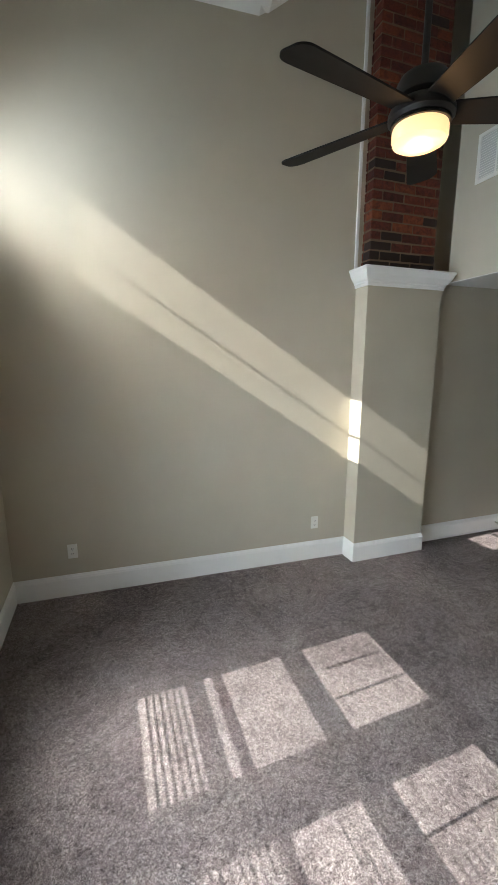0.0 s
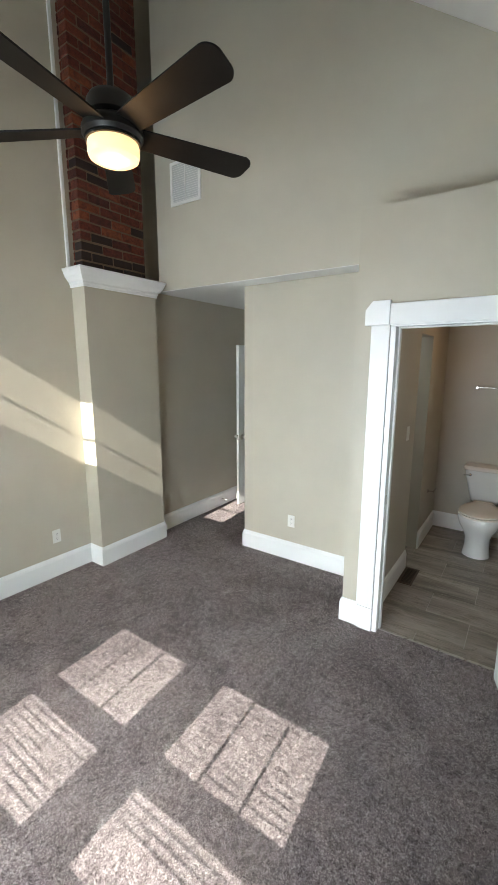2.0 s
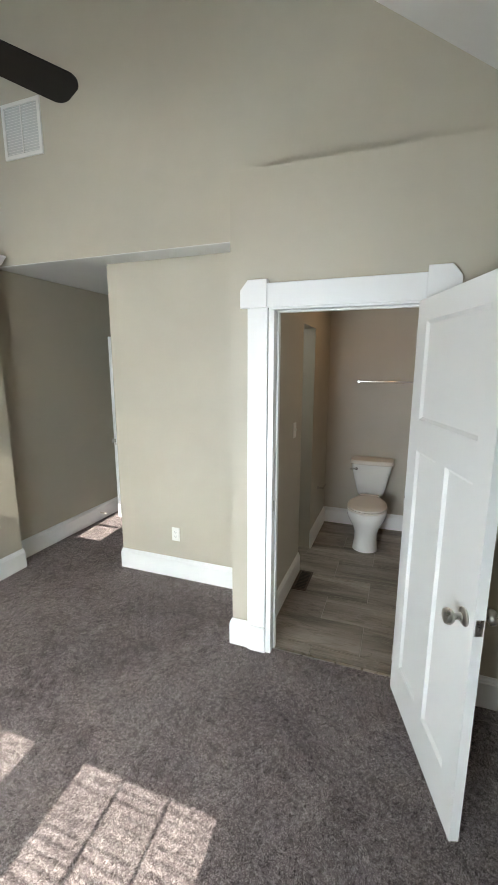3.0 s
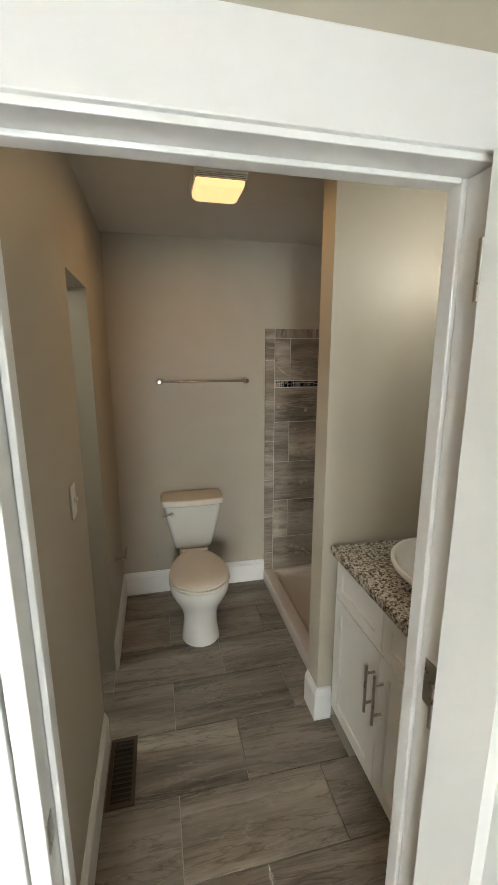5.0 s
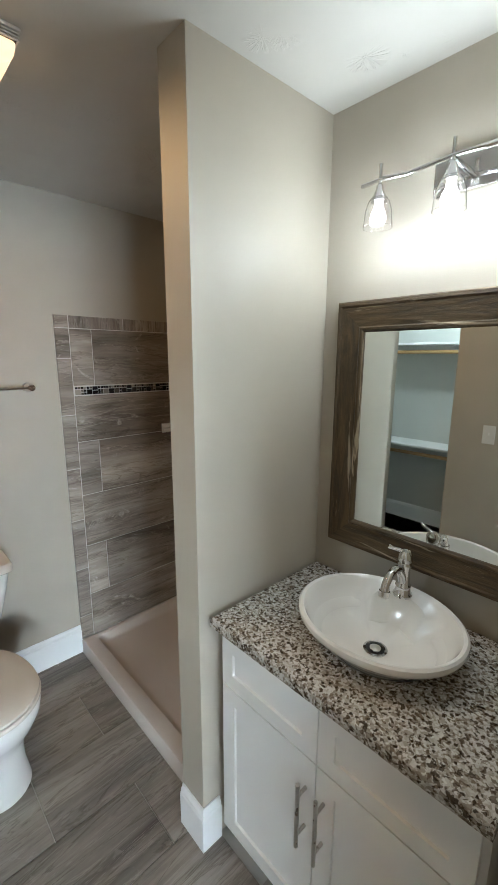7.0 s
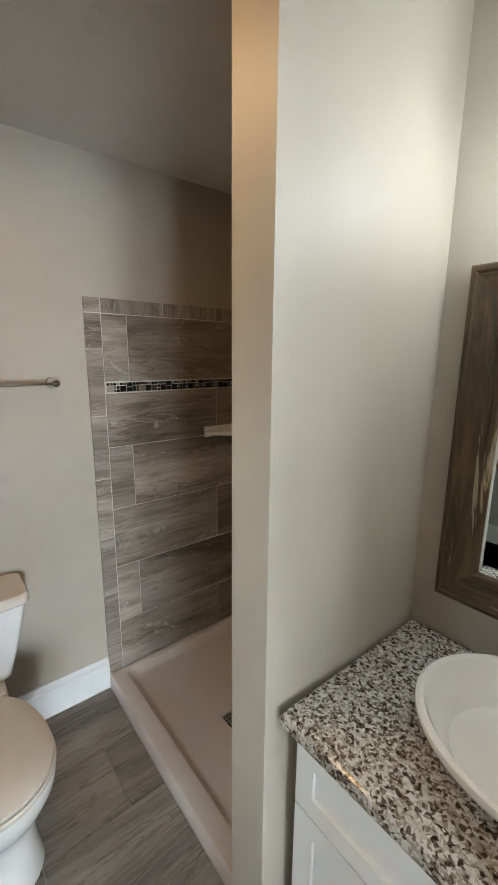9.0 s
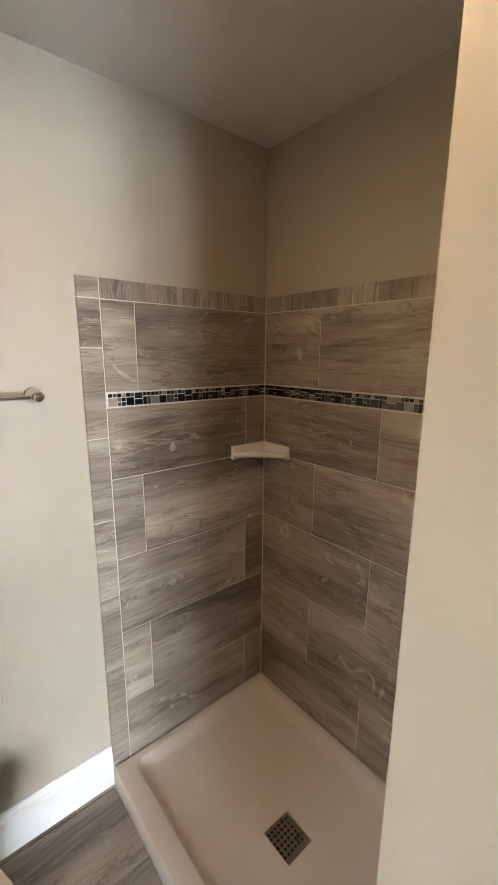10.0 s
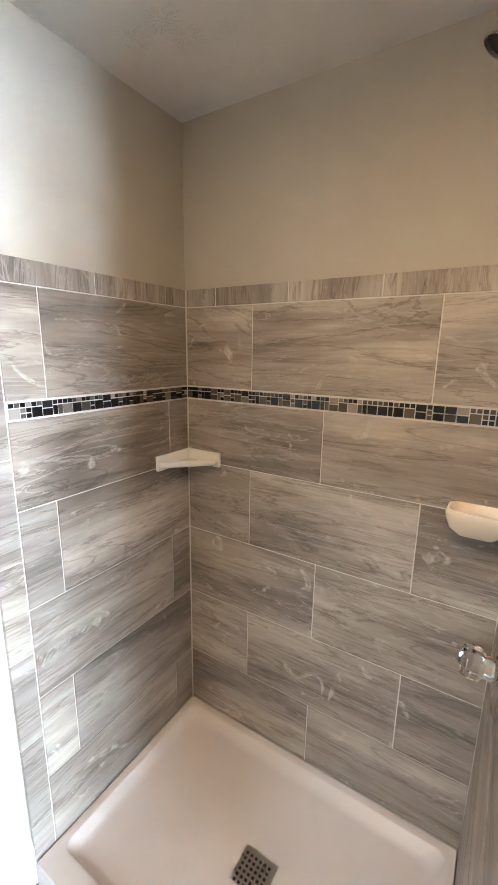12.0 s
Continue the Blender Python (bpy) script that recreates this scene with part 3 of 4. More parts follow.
def fan_blade(angle):
    bm = bmesh.new()
    low, high, rad, end = [], [], 0.052, 0.66
    for k in range(9):
        x = 0.10 + (end - rad - 0.10) * k / 8
        low.append((x, -0.052 - 0.021 * (k / 8) ** 0.8))
        high.append((x, 0.055 + 0.022 * (k / 8) ** 0.8))
    for k in range(1, 9):
        a = radians(90 * k / 8)
        low.append((end - rad + rad * math.sin(a), -0.073 + rad * (1 - math.cos(a))))
        high.append((end - rad + (rad - 0.006) * math.sin(a), 0.077 - rad * (1 - math.cos(a))))
    outline = low + high[::-1]
    ring_surface(bm, [[Vector((x, y, z)) for x, y in outline] for z in (-0.0035, 0.0035)])
    m = Matrix.Translation(FAN) @ Matrix.Rotation(angle, 4, "Z") @ Matrix.Rotation(radians(-13), 4, "X")
    bmesh.ops.transform(bm, matrix=m, verts=bm.verts[:])
    return bm


for k in range(5):
    a = 3.351 - k * 2 * math.pi / 5
    blade = part("blade", fan_blade(a), m_blade, fan, "dark matt fan blade")
    iron = cube(0.09, 0.19, -0.022, 0.022, 0.005, 0.012, 0.003)
    bmesh.ops.transform(iron, matrix=Matrix.Translation(FAN) @ Matrix.Rotation(a, 4, "Z") @ Matrix.Rotation(radians(-13), 4, "X"), verts=iron.verts[:])
    part("blade_iron", iron, m_bronze, blade)


# ---- outlets, switch, vent ----
def outlet(m, label="white duplex wall outlet"):
    o = thing("wall_outlet", label, "outlet", "wall outlets")
    part("cover_plate", cube(-0.035, 0.035, -0.006, 0.0, -0.057, 0.057, 0.003), m_plastic, o)
    for z in (-0.02, 0.02):
        f = part("socket", cube(-0.017, 0.017, -0.009, -0.0062, z - 0.0145, z + 0.0145, 0.0012), m_plastic, o)
        part("slot", cube(-0.0075, -0.005, -0.0096, -0.0091, z - 0.002, z + 0.008), m_black, f)
        part("slot", cube(0.005, 0.0075, -0.0096, -0.0091, z - 0.002, z + 0.007), m_black, f)
        part("ground_hole", cube(-0.002, 0.002, -0.0096, -0.0091, z - 0.01, z - 0.006), m_black, f)
    o.matrix_world = m
    return o


outlet(pose(-0.424, north(-0.424), 0.362, 0, 0, -1.6))
outlet(pose(1.62, north(1.62), 0.35, 0, 0, -1.6))
outlet(pose(3.005, 1.94, 0.375, 0, 0, -90))
switch = thing("light_switch", "white toggle light switch on the bathroom wall", "switch")
part("cover_plate", cube(-0.035, 0.035, -0.006, 0.0, -0.057, 0.057, 0.003), m_plastic, switch)
part("toggle", cube(-0.004, 0.004, -0.018, -0.0062, -0.004, 0.012, 0.0015), m_plastic, switch)
switch.matrix_world = pose(3.22, 1.03, 1.25)

m_vent_back = paint("grey_duct_liner", (0.55, 0.55, 0.53), 0.7)
vent = thing("wall_vent", "white louvred return air grille high on the wall", "vent")
vy0, vy1, vz0, vz1 = 2.775, 3.13, 3.185, 3.54
fbm = bmesh.new()
for a in ((vy0, vy0 + 0.025, vz0, vz1), (vy1 - 0.025, vy1, vz0, vz1), (vy0 + 0.025, vy1 - 0.025, vz0, vz0 + 0.025), (vy0 + 0.025, vy1 - 0.025, vz1 - 0.025, vz1)):
    box(fbm, 2.788, 2.7995, *a)
part("frame", fbm, m_plastic, vent)
part("backing", cube(2.7975, 2.7995, vy0 + 0.025, vy1 - 0.025, vz0 + 0.025, vz1 - 0.025), m_vent_back, vent)
for i in range(17):
    z = vz0 + 0.034 + 0.0178 * i
    bm = cube(-0.0045, 0.0045, vy0 + 0.026, vy1 - 0.026, -0.0008, 0.0008)
    bmesh.ops.transform(bm, matrix=pose(2.7925, 0, z, 0, -40, 0), verts=bm.verts[:])
    part("slat", bm, m_plastic, vent)
part("divider", cube(2.7885, 2.797, (vy0 + vy1) / 2 - 0.004, (vy0 + vy1) / 2 + 0.004, vz0 + 0.026, vz1 - 0.026), m_plastic, vent)

stop_ob = thing("door_stop", "small steel spring door stop on the baseboard", "door stop")
part("spring", rod((3.80, 3.388, 0.09), (3.80, 3.325, 0.085), 0.007), m_nickel, stop_ob)
part("tip", rod((3.80, 3.324, 0.085), (3.80, 3.305, 0.0835), 0.009), m_plastic, stop_ob)

# ---- bathroom shell ----
CZ = 2.476
structure("floor_bathroom", cube(2.455, 4.66, -0.83, 1.20, -0.1, -0.004), m_grout_floor, "grout bed under the bathroom tiles", "floor")
structure("floor_closet", cube(3.11, 4.66, 1.20, 2.405, -0.09, 0.0), m_carpet, "dark carpeted closet floor", "carpet")
structure("wall_bath_east", cube(4.66, 4.78, -0.95, 2.405, 0, CZ), m_bath_wall, "taupe painted bathroom wall", "wall")
CL0, CL1, CLZ = 3.45, 3.905, 2.035
structure("wall_bath_north", holed("y", 1.03, 1.135, 2.50, 4.66, 0, CZ, [(CL0, CL1, -0.01, CLZ)]), m_bath_wall, "taupe bathroom wall with an open closet doorway", "wall")
structure("wall_mirror", cube(2.50, 3.37, -0.63, -0.515, 0, CZ), m_bath_wall, "taupe wall behind the vanity", "wall")
structure("wall_partition", prism([(3.353, -0.63), (3.488, -0.63), (3.493, 0.052), (3.371, 0.052)], "z", 0, CZ), m_bath_wall, "taupe partition between vanity and shower", "wall")
structure("wall_shower", cube(3.35, 4.66, -0.93, -0.812, 0, CZ), m_bath_wall, "taupe wall behind the shower", "wall")
structure("wall_shower_side", cube(3.35, 3.488, -0.812, -0.63, 0, CZ), m_bath_wall, "taupe wall beside the shower", "wall")
m_stomp = material("stomped_ceiling_plaster", (0.66, 0.64, 0.60), 0.6)
sn = Nodes(m_stomp)
sv = sn.coords()
stomp = sn.put("ShaderNodeTexVoronoi", Scale=6.5)
sn.link(sv, stomp.inputs["Vector"])
arm = sn.put("ShaderNodeVectorMath")
arm.operation = "SUBTRACT"
sn.link(sv, arm.inputs[0])
sn.link(stomp.outputs["Position"], arm.inputs[1])
axes = sn.put("ShaderNodeSeparateXYZ")
sn.link(arm.outputs[0], axes.inputs[0])
turn = sn.put("ShaderNodeMath")
turn.operation = "ARCTAN2"
sn.link(axes.outputs[0], turn.inputs[0])
sn.link(axes.outputs[1], turn.inputs[1])
petal = sn.put("ShaderNodeCombineXYZ")
sn.link(turn.outputs[0], petal.inputs[0])
sn.link(stomp.outputs["Distance"], petal.inputs[1])
sn.link(sn.noise(sv, 1.5, 2), petal.inputs[2])
marks = sn.ramp(sn.noise(petal.outputs[0], 3.4, 3, 0.6, 0.5), [(0.46, (0, 0, 0)), (0.58, (1, 1, 1))])
where = sn.ramp(stomp.outputs["Distance"], [(0.05, (0.3, 0.3, 0.3)), (0.16, (1, 1, 1)), (0.30, (1, 1, 1)), (0.46, (0, 0, 0))])
patchy = sn.ramp(sn.noise(sv, 3.5, 2), [(0.42, (0, 0, 0)), (0.56, (1, 1, 1))])
sn.bump(sn.mix(sn.mix(marks, where, 1.0, "MULTIPLY"), patchy, 1.0, "MULTIPLY"), 0.6, 0.005)
sn.base(sn.ramp(sn.noise(sv, 2, 4), [(0.3, (0.63, 0.61, 0.57)), (0.7, (0.69, 0.67, 0.63))]))
structure("ceiling_bathroom", cube(2.50, 4.78, -0.93, 1.135, CZ, CZ + 0.09), m_stomp, "white stomped plaster bathroom ceiling", "ceiling")
structure("ceiling_closet", cube(3.006, 4.78, 1.1355, 2.404, CZ, CZ + 0.09), m_stomp, "white closet ceiling", "ceiling")
for p in ([(2.518, 1.03), (CL0, 1.03)], [(CL1, 1.03), (4.66, 1.03), (4.66, -0.024)], [(3.493, 0.052), (3.371, 0.052), (3.369, -0.016)],
          [(3.11, 2.405), (4.66, 2.405)]):
    baseboard(p)
structure("threshold", cube(2.452, 2.47, 0.247, 0.947, -0.01, 0.004, 0.002), m_nickel, "thin metal strip between carpet and tile", "threshold")

# ---- closet seen through its doorway and in the mirror ----
for x0, x1, y0, y1 in ((3.112, 4.658, 2.400, 2.404), (4.655, 4.659, 1.136, 2.399), (3.111, 3.115, 1.136, 2.399)):
    structure("wall_closet", cube(x0, x1, y0, y1, 0.0, CZ), m_closet, "pale painted closet wall", "wall")
for z, rodz in ((1.83, 1.765), (0.86, 0.79)):
    sh = thing("closet_shelf", "white closet shelf with a wooden hanging rod", "shelf", "closet shelves")
    part("board", cube(3.117, 4.653, 2.09, 2.398, z, z + 0.02, 0.003), m_trim, sh)
    part("cleat", cube(3.117, 4.653, 2.379, 2.398, z - 0.07, z - 0.001), m_trim, sh)
    part("hanging_rod", rod((3.117, 2.14, rodz), (4.653, 2.14, rodz), 0.017), m_rod, sh, "varnished wooden rod", True)
clamp = thing("closet_light", "round white closet ceiling light", "ceiling light")
part("base", lathe([(0, 0), (0.11, 0), (0.11, -0.02), (0, -0.02)], Matrix.Translation((3.8, 1.75, CZ - 0.001)), 28), m_plastic, clamp)
dome = part("dome", lathe([(0.1, -0.021), (0.1, -0.05), (0.07, -0.085), (0.0, -0.1)], Matrix.Translation((3.8, 1.75, CZ)), 28), m_plastic, clamp, "", True)
dome.visible_shadow = False

# ---- floor register ----
reg = thing("floor_register", "brown steel floor register set in the tiles", "floor vent")
rx0, rx1, ry0, ry1 = 3.155, 3.46, 0.895, 1.008
fbm = bmesh.new()
for a in ((rx0, rx0 + 0.018, ry0, ry1), (rx1 - 0.018, rx1, ry0, ry1), (rx0 + 0.018, rx1 - 0.018, ry0, ry0 + 0.016), (rx0 + 0.018, rx1 - 0.018, ry1 - 0.016, ry1)):
    box(fbm, *a, 0.0022, 0.008)
part("frame", fbm, m_register, reg)
part("well", cube(rx0 + 0.018, rx1 - 0.018, ry0 + 0.016, ry1 - 0.016, 0.0022, 0.0032), m_black, reg)
for i in range(12):
    x = rx0 + 0.03 + 0.0222 * i
    part("louvre", cube(x, x + 0.004, ry0 + 0.0165, ry1 - 0.0165, 0.0034, 0.007), m_register, reg)

# ---- toilet ----
TY = 0.532
toilet = thing("toilet", "white two-piece toilet with a closed bone lid", "toilet")


def egg(x_back, x_front, half, z, seg=40, power=1.0):
    """Oval plan outline, fuller at the back."""
    pts = []
    xc = x_front + half * 1.06
    for i in range(seg):
        a = 2 * math.pi * i / seg
        c, s = math.cos(a), math.sin(a)
        x = xc - (xc - x_front) * c if c > 0 else xc - (x_back - xc) * c
        w = half * (1 if c > 0 else 1 - 0.10 * c * c)
        pts.append(Vector((x, TY + w * math.copysign(abs(s) ** (1.0 if c > 0 else 0.8), s), z)))
    return pts


bm = ring_surface(bmesh.new(), [egg(4.42, 3.985, 0.118, 0.0), egg(4.42, 3.987, 0.115, 0.02), egg(4.42, 4.008, 0.104, 0.10), egg(4.42, 4.01, 0.106, 0.17), egg(4.42, 3.99, 0.125, 0.225),
                                egg(4.43, 3.945, 0.158, 0.285), egg(4.44, 3.915, 0.178, 0.34), egg(4.44, 3.905, 0.183, 0.385), egg(4.44, 3.91, 0.18, 0.397)])
part("bowl", bm, m_ceramic, toilet, "", True)
bm = ring_surface(bmesh.new(), [egg(4.40, 3.905, 0.182, 0.399), egg(4.40, 3.902, 0.185, 0.404), egg(4.40, 3.902, 0.185, 0.412), egg(4.40, 3.906, 0.181, 0.4165)])
part("seat", bm, m_seat, toilet, "bone plastic seat", True)
bm = ring_surface(bmesh.new(), [egg(4.405, 3.912, 0.178, 0.4185), egg(4.405, 3.908, 0.181, 0.423), egg(4.405, 3.909, 0.18, 0.432), egg(4.40, 3.93, 0.165, 0.4395), egg(4.38, 4.0, 0.11, 0.443)])
lid = part("lid", bm, m_seat, toilet, "closed bone plastic lid", True)
part("seat_hinge", cube(4.375, 4.41, TY - 0.09, TY + 0.09, 0.415, 0.445, 0.006), m_seat, lid)


def tank_ring(x0, x1, half, z, r=0.035, bulge=0.012):
    pts = []
    for cx, cy, a0 in ((x1 - r, half - r, 0), (x0 + r, half - r, 90), (x0 + r, -half + r, 180), (x1 - r, -half + r, 270)):
        for k in range(5):
            a = radians(a0 + 90 * k / 4)
            pts.append(Vector((cx + r * math.cos(a), TY + cy + r * math.sin(a), z)))
        if a0 == 90:
            pts += [Vector((x0 - bulge * math.sin(math.pi * q), TY + (half - r) * (1 - 2 * q), z)) for q in (0.2, 0.4, 0.6, 0.8)]
    return pts


bm = ring_surface(bmesh.new(), [tank_ring(4.505, 4.62, 0.118, 0.40), tank_ring(4.49, 4.63, 0.128, 0.415), tank_ring(4.468, 4.635, 0.155, 0.53), tank_ring(4.452, 4.64, 0.185, 0.665), tank_ring(4.447, 4.642, 0.196, 0.734)])
part("tank", bm, m_ceramic, toilet, "", True)
bm = ring_surface(bmesh.new(), [tank_ring(4.44, 4.645, 0.203, 0.735), tank_ring(4.432, 4.648, 0.211, 0.743), tank_ring(4.432, 4.648, 0.211, 0.769), tank_ring(4.44, 4.642, 0.204, 0.780), tank_ring(4.47, 4.62, 0.18, 0.783)])
part("tank_lid", bm, m_seat, toilet, "", True)
bm = bmesh.new()
box(bm, 4.36, 4.56, TY - 0.1, TY + 0.1, 0.30, 0.399, 0.02)
part("tank_base", bm, m_ceramic, toilet)
lev = part("flush_lever", tube([(4.432, 0.676, 0.692), (4.424, 0.692, 0.691), (4.424, 0.715, 0.687), (4.428, 0.735, 0.685)], [0.008, 0.006, 0.0055, 0.007]), m_chrome, toilet, "chrome flush lever", True)
part("lever_boss", rod((4.452, 0.676, 0.692), (4.428, 0.676, 0.692), 0.014), m_chrome, lev, "", True)

holder = thing("paper_holder", "small chrome paper holder arm on the wall", "paper holder")
part("post", rod((4.235, 1.03, 0.51), (4.235, 0.975, 0.51), 0.008), m_chrome, holder, "", True)
part("rosette", rod((4.235, 1.03, 0.51), (4.235, 1.02, 0.51), 0.018), m_chrome, holder, "", True)
part("arm", rod((4.225, 0.972, 0.51), (4.38, 0.972, 0.51), 0.007), m_chrome, holder, "", True)

towel = thing("towel_bar", "chrome towel bar with round posts, empty", "towel bar")
part("bar", rod((4.598, 0.124, 1.56), (4.598, 0.713, 1.56), 0.0075), m_chrome, towel, "", True)
for y in (0.124, 0.713):
    part("post", lathe([(0, 0), (0.025, 0), (0.025, 0.006), (0.017, 0.014), (0.012, 0.03), (0.012, 0.048), (0.017, 0.054), (0.017, 0.07), (0.013, 0.075), (0, 0.076)],
                       aim((4.66, y, 1.56), (4.5, y, 1.56)), 24), m_chrome, towel, "", True)

# ---- ceiling fan light in the bathroom ----
fl = thing("exhaust_fan_light", "square white exhaust fan with a lit warm diffuser", "ceiling light")
part("housing", cube(3.664, 3.88, 0.32, 0.55, 2.468, CZ - 0.0005, 0.002), m_plastic, fl)
part("core", cube(3.672, 3.872, 0.33, 0.54, 2.446, 2.4675), m_register, fl)
for i in range(3):
    z = 2.4475 + 0.0068 * i
    part("louvre", cube(3.667, 3.877, 0.325, 0.545, z, z + 0.0035), m_plastic, fl)


def rounded(x0, x1, y0, y1, z, r):
    pts = []
    for cx, cy, a0 in ((x1 - r, y1 - r, 0), (x0 + r, y1 - r, 90), (x0 + r, y0 + r, 180), (x1 - r, y0 + r, 270)):
        pts += [Vector((cx + r * math.cos(radians(a0 + 90 * k / 5)), cy + r * math.sin(radians(a0 + 90 * k / 5)), z)) for k in range(6)]
    return pts


bm = ring_surface(bmesh.new(), [rounded(3.672, 3.872, 0.33, 0.54, 2.4455, 0.012), rounded(3.674, 3.87, 0.332, 0.538, 2.428, 0.018), rounded(3.682, 3.862, 0.34, 0.53, 2.417, 0.025), rounded(3.71, 3.835, 0.37, 0.50, 2.412, 0.03)])
dif = part("diffuser", bm, m_bath_lens, fl, "lit warm plastic diffuser", True)
dif.visible_shadow = False

# ---- vanity ----
VX0, VX1, VF = 2.562, 3.334, -0.018
van = thing("vanity_cabinet", "white shaker vanity cabinet with two doors", "cabinet")
part("body", cube(VX0, VX1, -0.513, VF - 0.001, 0.10, 0.874), m_cabinet, van)
part("toe_kick", cube(VX0 + 0.01, VX1 - 0.005, -0.5, VF - 0.06, 0.0, 0.0995), m_cabinet, van)


def shaker(x0, x1, z0, z1, rail=0.05, t=0.019):
    bm = bmesh.new()
    for a in ((x0, x0 + rail, z0, z1), (x1 - rail, x1, z0, z1), (x0 + rail, x1 - rail, z0, z0 + rail), (x0 + rail, x1 - rail, z1 - rail, z1)):
        box(bm, a[0], a[1], VF, VF + t, a[2], a[3])
    box(bm, x0 + rail, x1 - rail, VF, VF + t - 0.009, z0 + rail, z1 - rail)
    bmesh.ops.remove_doubles(bm, verts=bm.verts[:], dist=0.0002)
    return bm


xm = 2.946
for x0, x1, hx in ((xm + 0.002, VX1 - 0.014, 2.976), (VX0 + 0.014, xm - 0.002, 2.918)):
    part("drawer_front", shaker(x0, x1, 0.69, 0.862, 0.048), m_cabinet, van)
    d = part("cabinet_door", shaker(x0, x1, 0.112, 0.684, 0.055), m_cabinet, van)
    h = part("handle", rod((hx, 0.036, 0.425), (hx, 0.036, 0.628), 0.006), m_nickel, d, "brushed nickel bar handle", True)
    for z in (0.462, 0.59):
        part("handle_post", rod((hx, 0.0012, z), (hx, 0.0305, z), 0.005), m_nickel, d, "", True)
SX, SY = 2.945, -0.262


def counter_slab(x0, x1, y0, y1, z0, z1):
    """Rectangular slab with eased edges and an oval cut-out under the basin."""
    corners = [math.atan2(y - SY, x - SX) % (2 * math.pi) for x in (x0, x1) for y in (y0, y1)]
    turns = sorted([2 * math.pi * i / 60 for i in range(60)] + corners)

    def square(inset, z):
        pts = []
        for a in turns:
            c, s = math.cos(a), math.sin(a)
            kx = ((x1 if c > 0 else x0) - SX) / c if abs(c) > 1e-6 else 1e9
            ky = ((y1 if s > 0 else y0) - SY) / s if abs(s) > 1e-6 else 1e9
            k = min(kx, ky)
            pts.append(Vector((min(max(SX + c * k, x0 + inset), x1 - inset), min(max(SY + s * k, y0 + inset), y1 - inset), z)))
        return pts

    def oval(z):
        return [Vector((SX + 0.165 * math.cos(a), SY + 0.143 * math.sin(a), z)) for a in turns]

    return ring_surface(bmesh.new(), [oval(z1), square(0.008, z1), square(0.0024, z1 - 0.0024), square(0.0, z1 - 0.008), square(0.0, z0 + 0.006), square(0.006, z0), oval(z0)], closed=True)


top = thing("countertop", "speckled grey granite vanity countertop", "countertop")
part("slab", counter_slab(2.556, 3.3525, -0.5145, 0.022, 0.875, 0.914), m_granite, top)

# basin
sink = thing("vessel_sink", "oval white porcelain sink set on the granite", "sink")


def basin():
    """Oval bowl with a broad rim, swelling out at the back into a tap ledge."""
    seg = 56
    prof = [(0.13, 0.878), (0.45, 0.880), (0.62, 0.9), (0.68, 0.9155), (0.71, 0.928), (0.82, 0.948), (0.93, 0.968), (0.985, 0.979), (1.0, 0.989), (0.996, 0.998), (0.97, 1.003), (0.93, 1.0),
            (0.905, 0.990), (0.885, 0.978), (0.82, 0.95), (0.70, 0.92), (0.52, 0.897), (0.30, 0.886), (0.13, 0.882)]
    rings = []
    for k, (r, z) in enumerate(prof):
        ring = []
        for i in range(seg):
            a = 2 * math.pi * i / seg
            c, s = math.cos(a), math.sin(a)
            zz = z
            if k > 10:
                ledge = min(1.0, max(0.0, (-s * r - 0.50) / 0.12)) * max(0.0, 1 - (abs(c * r) / 0.62) ** 2.5)
                zz = z + ledge * (0.996 - z)
            ring.append(Vector((SX + 0.236 * r * c, SY + 0.205 * r * s, zz)))
        rings.append(ring)
    return ring_surface(bmesh.new(), rings)


part("bowl", basin(), m_ceramic, sink, "", True)
part("drain", lathe([(0, 0.880), (0.033, 0.8815), (0.034, 0.887), (0.028, 0.8885), (0.026, 0.8835), (0.0, 0.8835)], Matrix.Translation((SX, SY, 0)), 28), m_chrome, sink, "chrome drain", True)
part("drain_slot", lathe([(0, 0.8837), (0.0255, 0.8837), (0.0255, 0.8842), (0, 0.8842)], Matrix.Translation((SX, SY, 0)), 24), m_black, sink)
part("stopper", lathe([(0, 0.8844), (0.014, 0.8844), (0.016, 0.889), (0.011, 0.892), (0, 0.893)], Matrix.Translation((SX, SY, 0)), 24), m_nickel, sink, "", True)

FX, FY, FZ = 2.945, -0.408, 0.9955
tap = thing("faucet", "chrome single handle faucet on the sink ledge", "faucet")
part("body", lathe([(0, 0), (0.028, 0), (0.029, 0.006), (0.024, 0.012), (0.021, 0.03), (0.0235, 0.034), (0.0215, 0.038), (0.018, 0.044), (0.0165, 0.09), (0.02, 0.098), (0.0205, 0.104), (0.018, 0.11), (0.021, 0.116), (0.0205, 0.135), (0.013, 0.146), (0, 0.15)],
                   Matrix.Translation((FX, FY, FZ)), 28), m_chrome, tap, "", True)
sp = [(FX, FY + 0.008, FZ + 0.05), (FX, FY + 0.02, FZ + 0.078), (FX, FY + 0.042, FZ + 0.103), (FX, FY + 0.068, FZ + 0.108), (FX, FY + 0.094, FZ + 0.10), (FX, FY + 0.112, FZ + 0.08), (FX, FY + 0.118, FZ + 0.058)]
spout = part("spout", tube(sp, [0.013, 0.0125, 0.012, 0.0115, 0.0115, 0.012, 0.013], 18), m_chrome, tap, "", True)
part("spout_collar", rod((FX, FY + 0.117, FZ + 0.063), (FX, FY + 0.12, FZ + 0.046), 0.0155), m_chrome, spout, "", True)
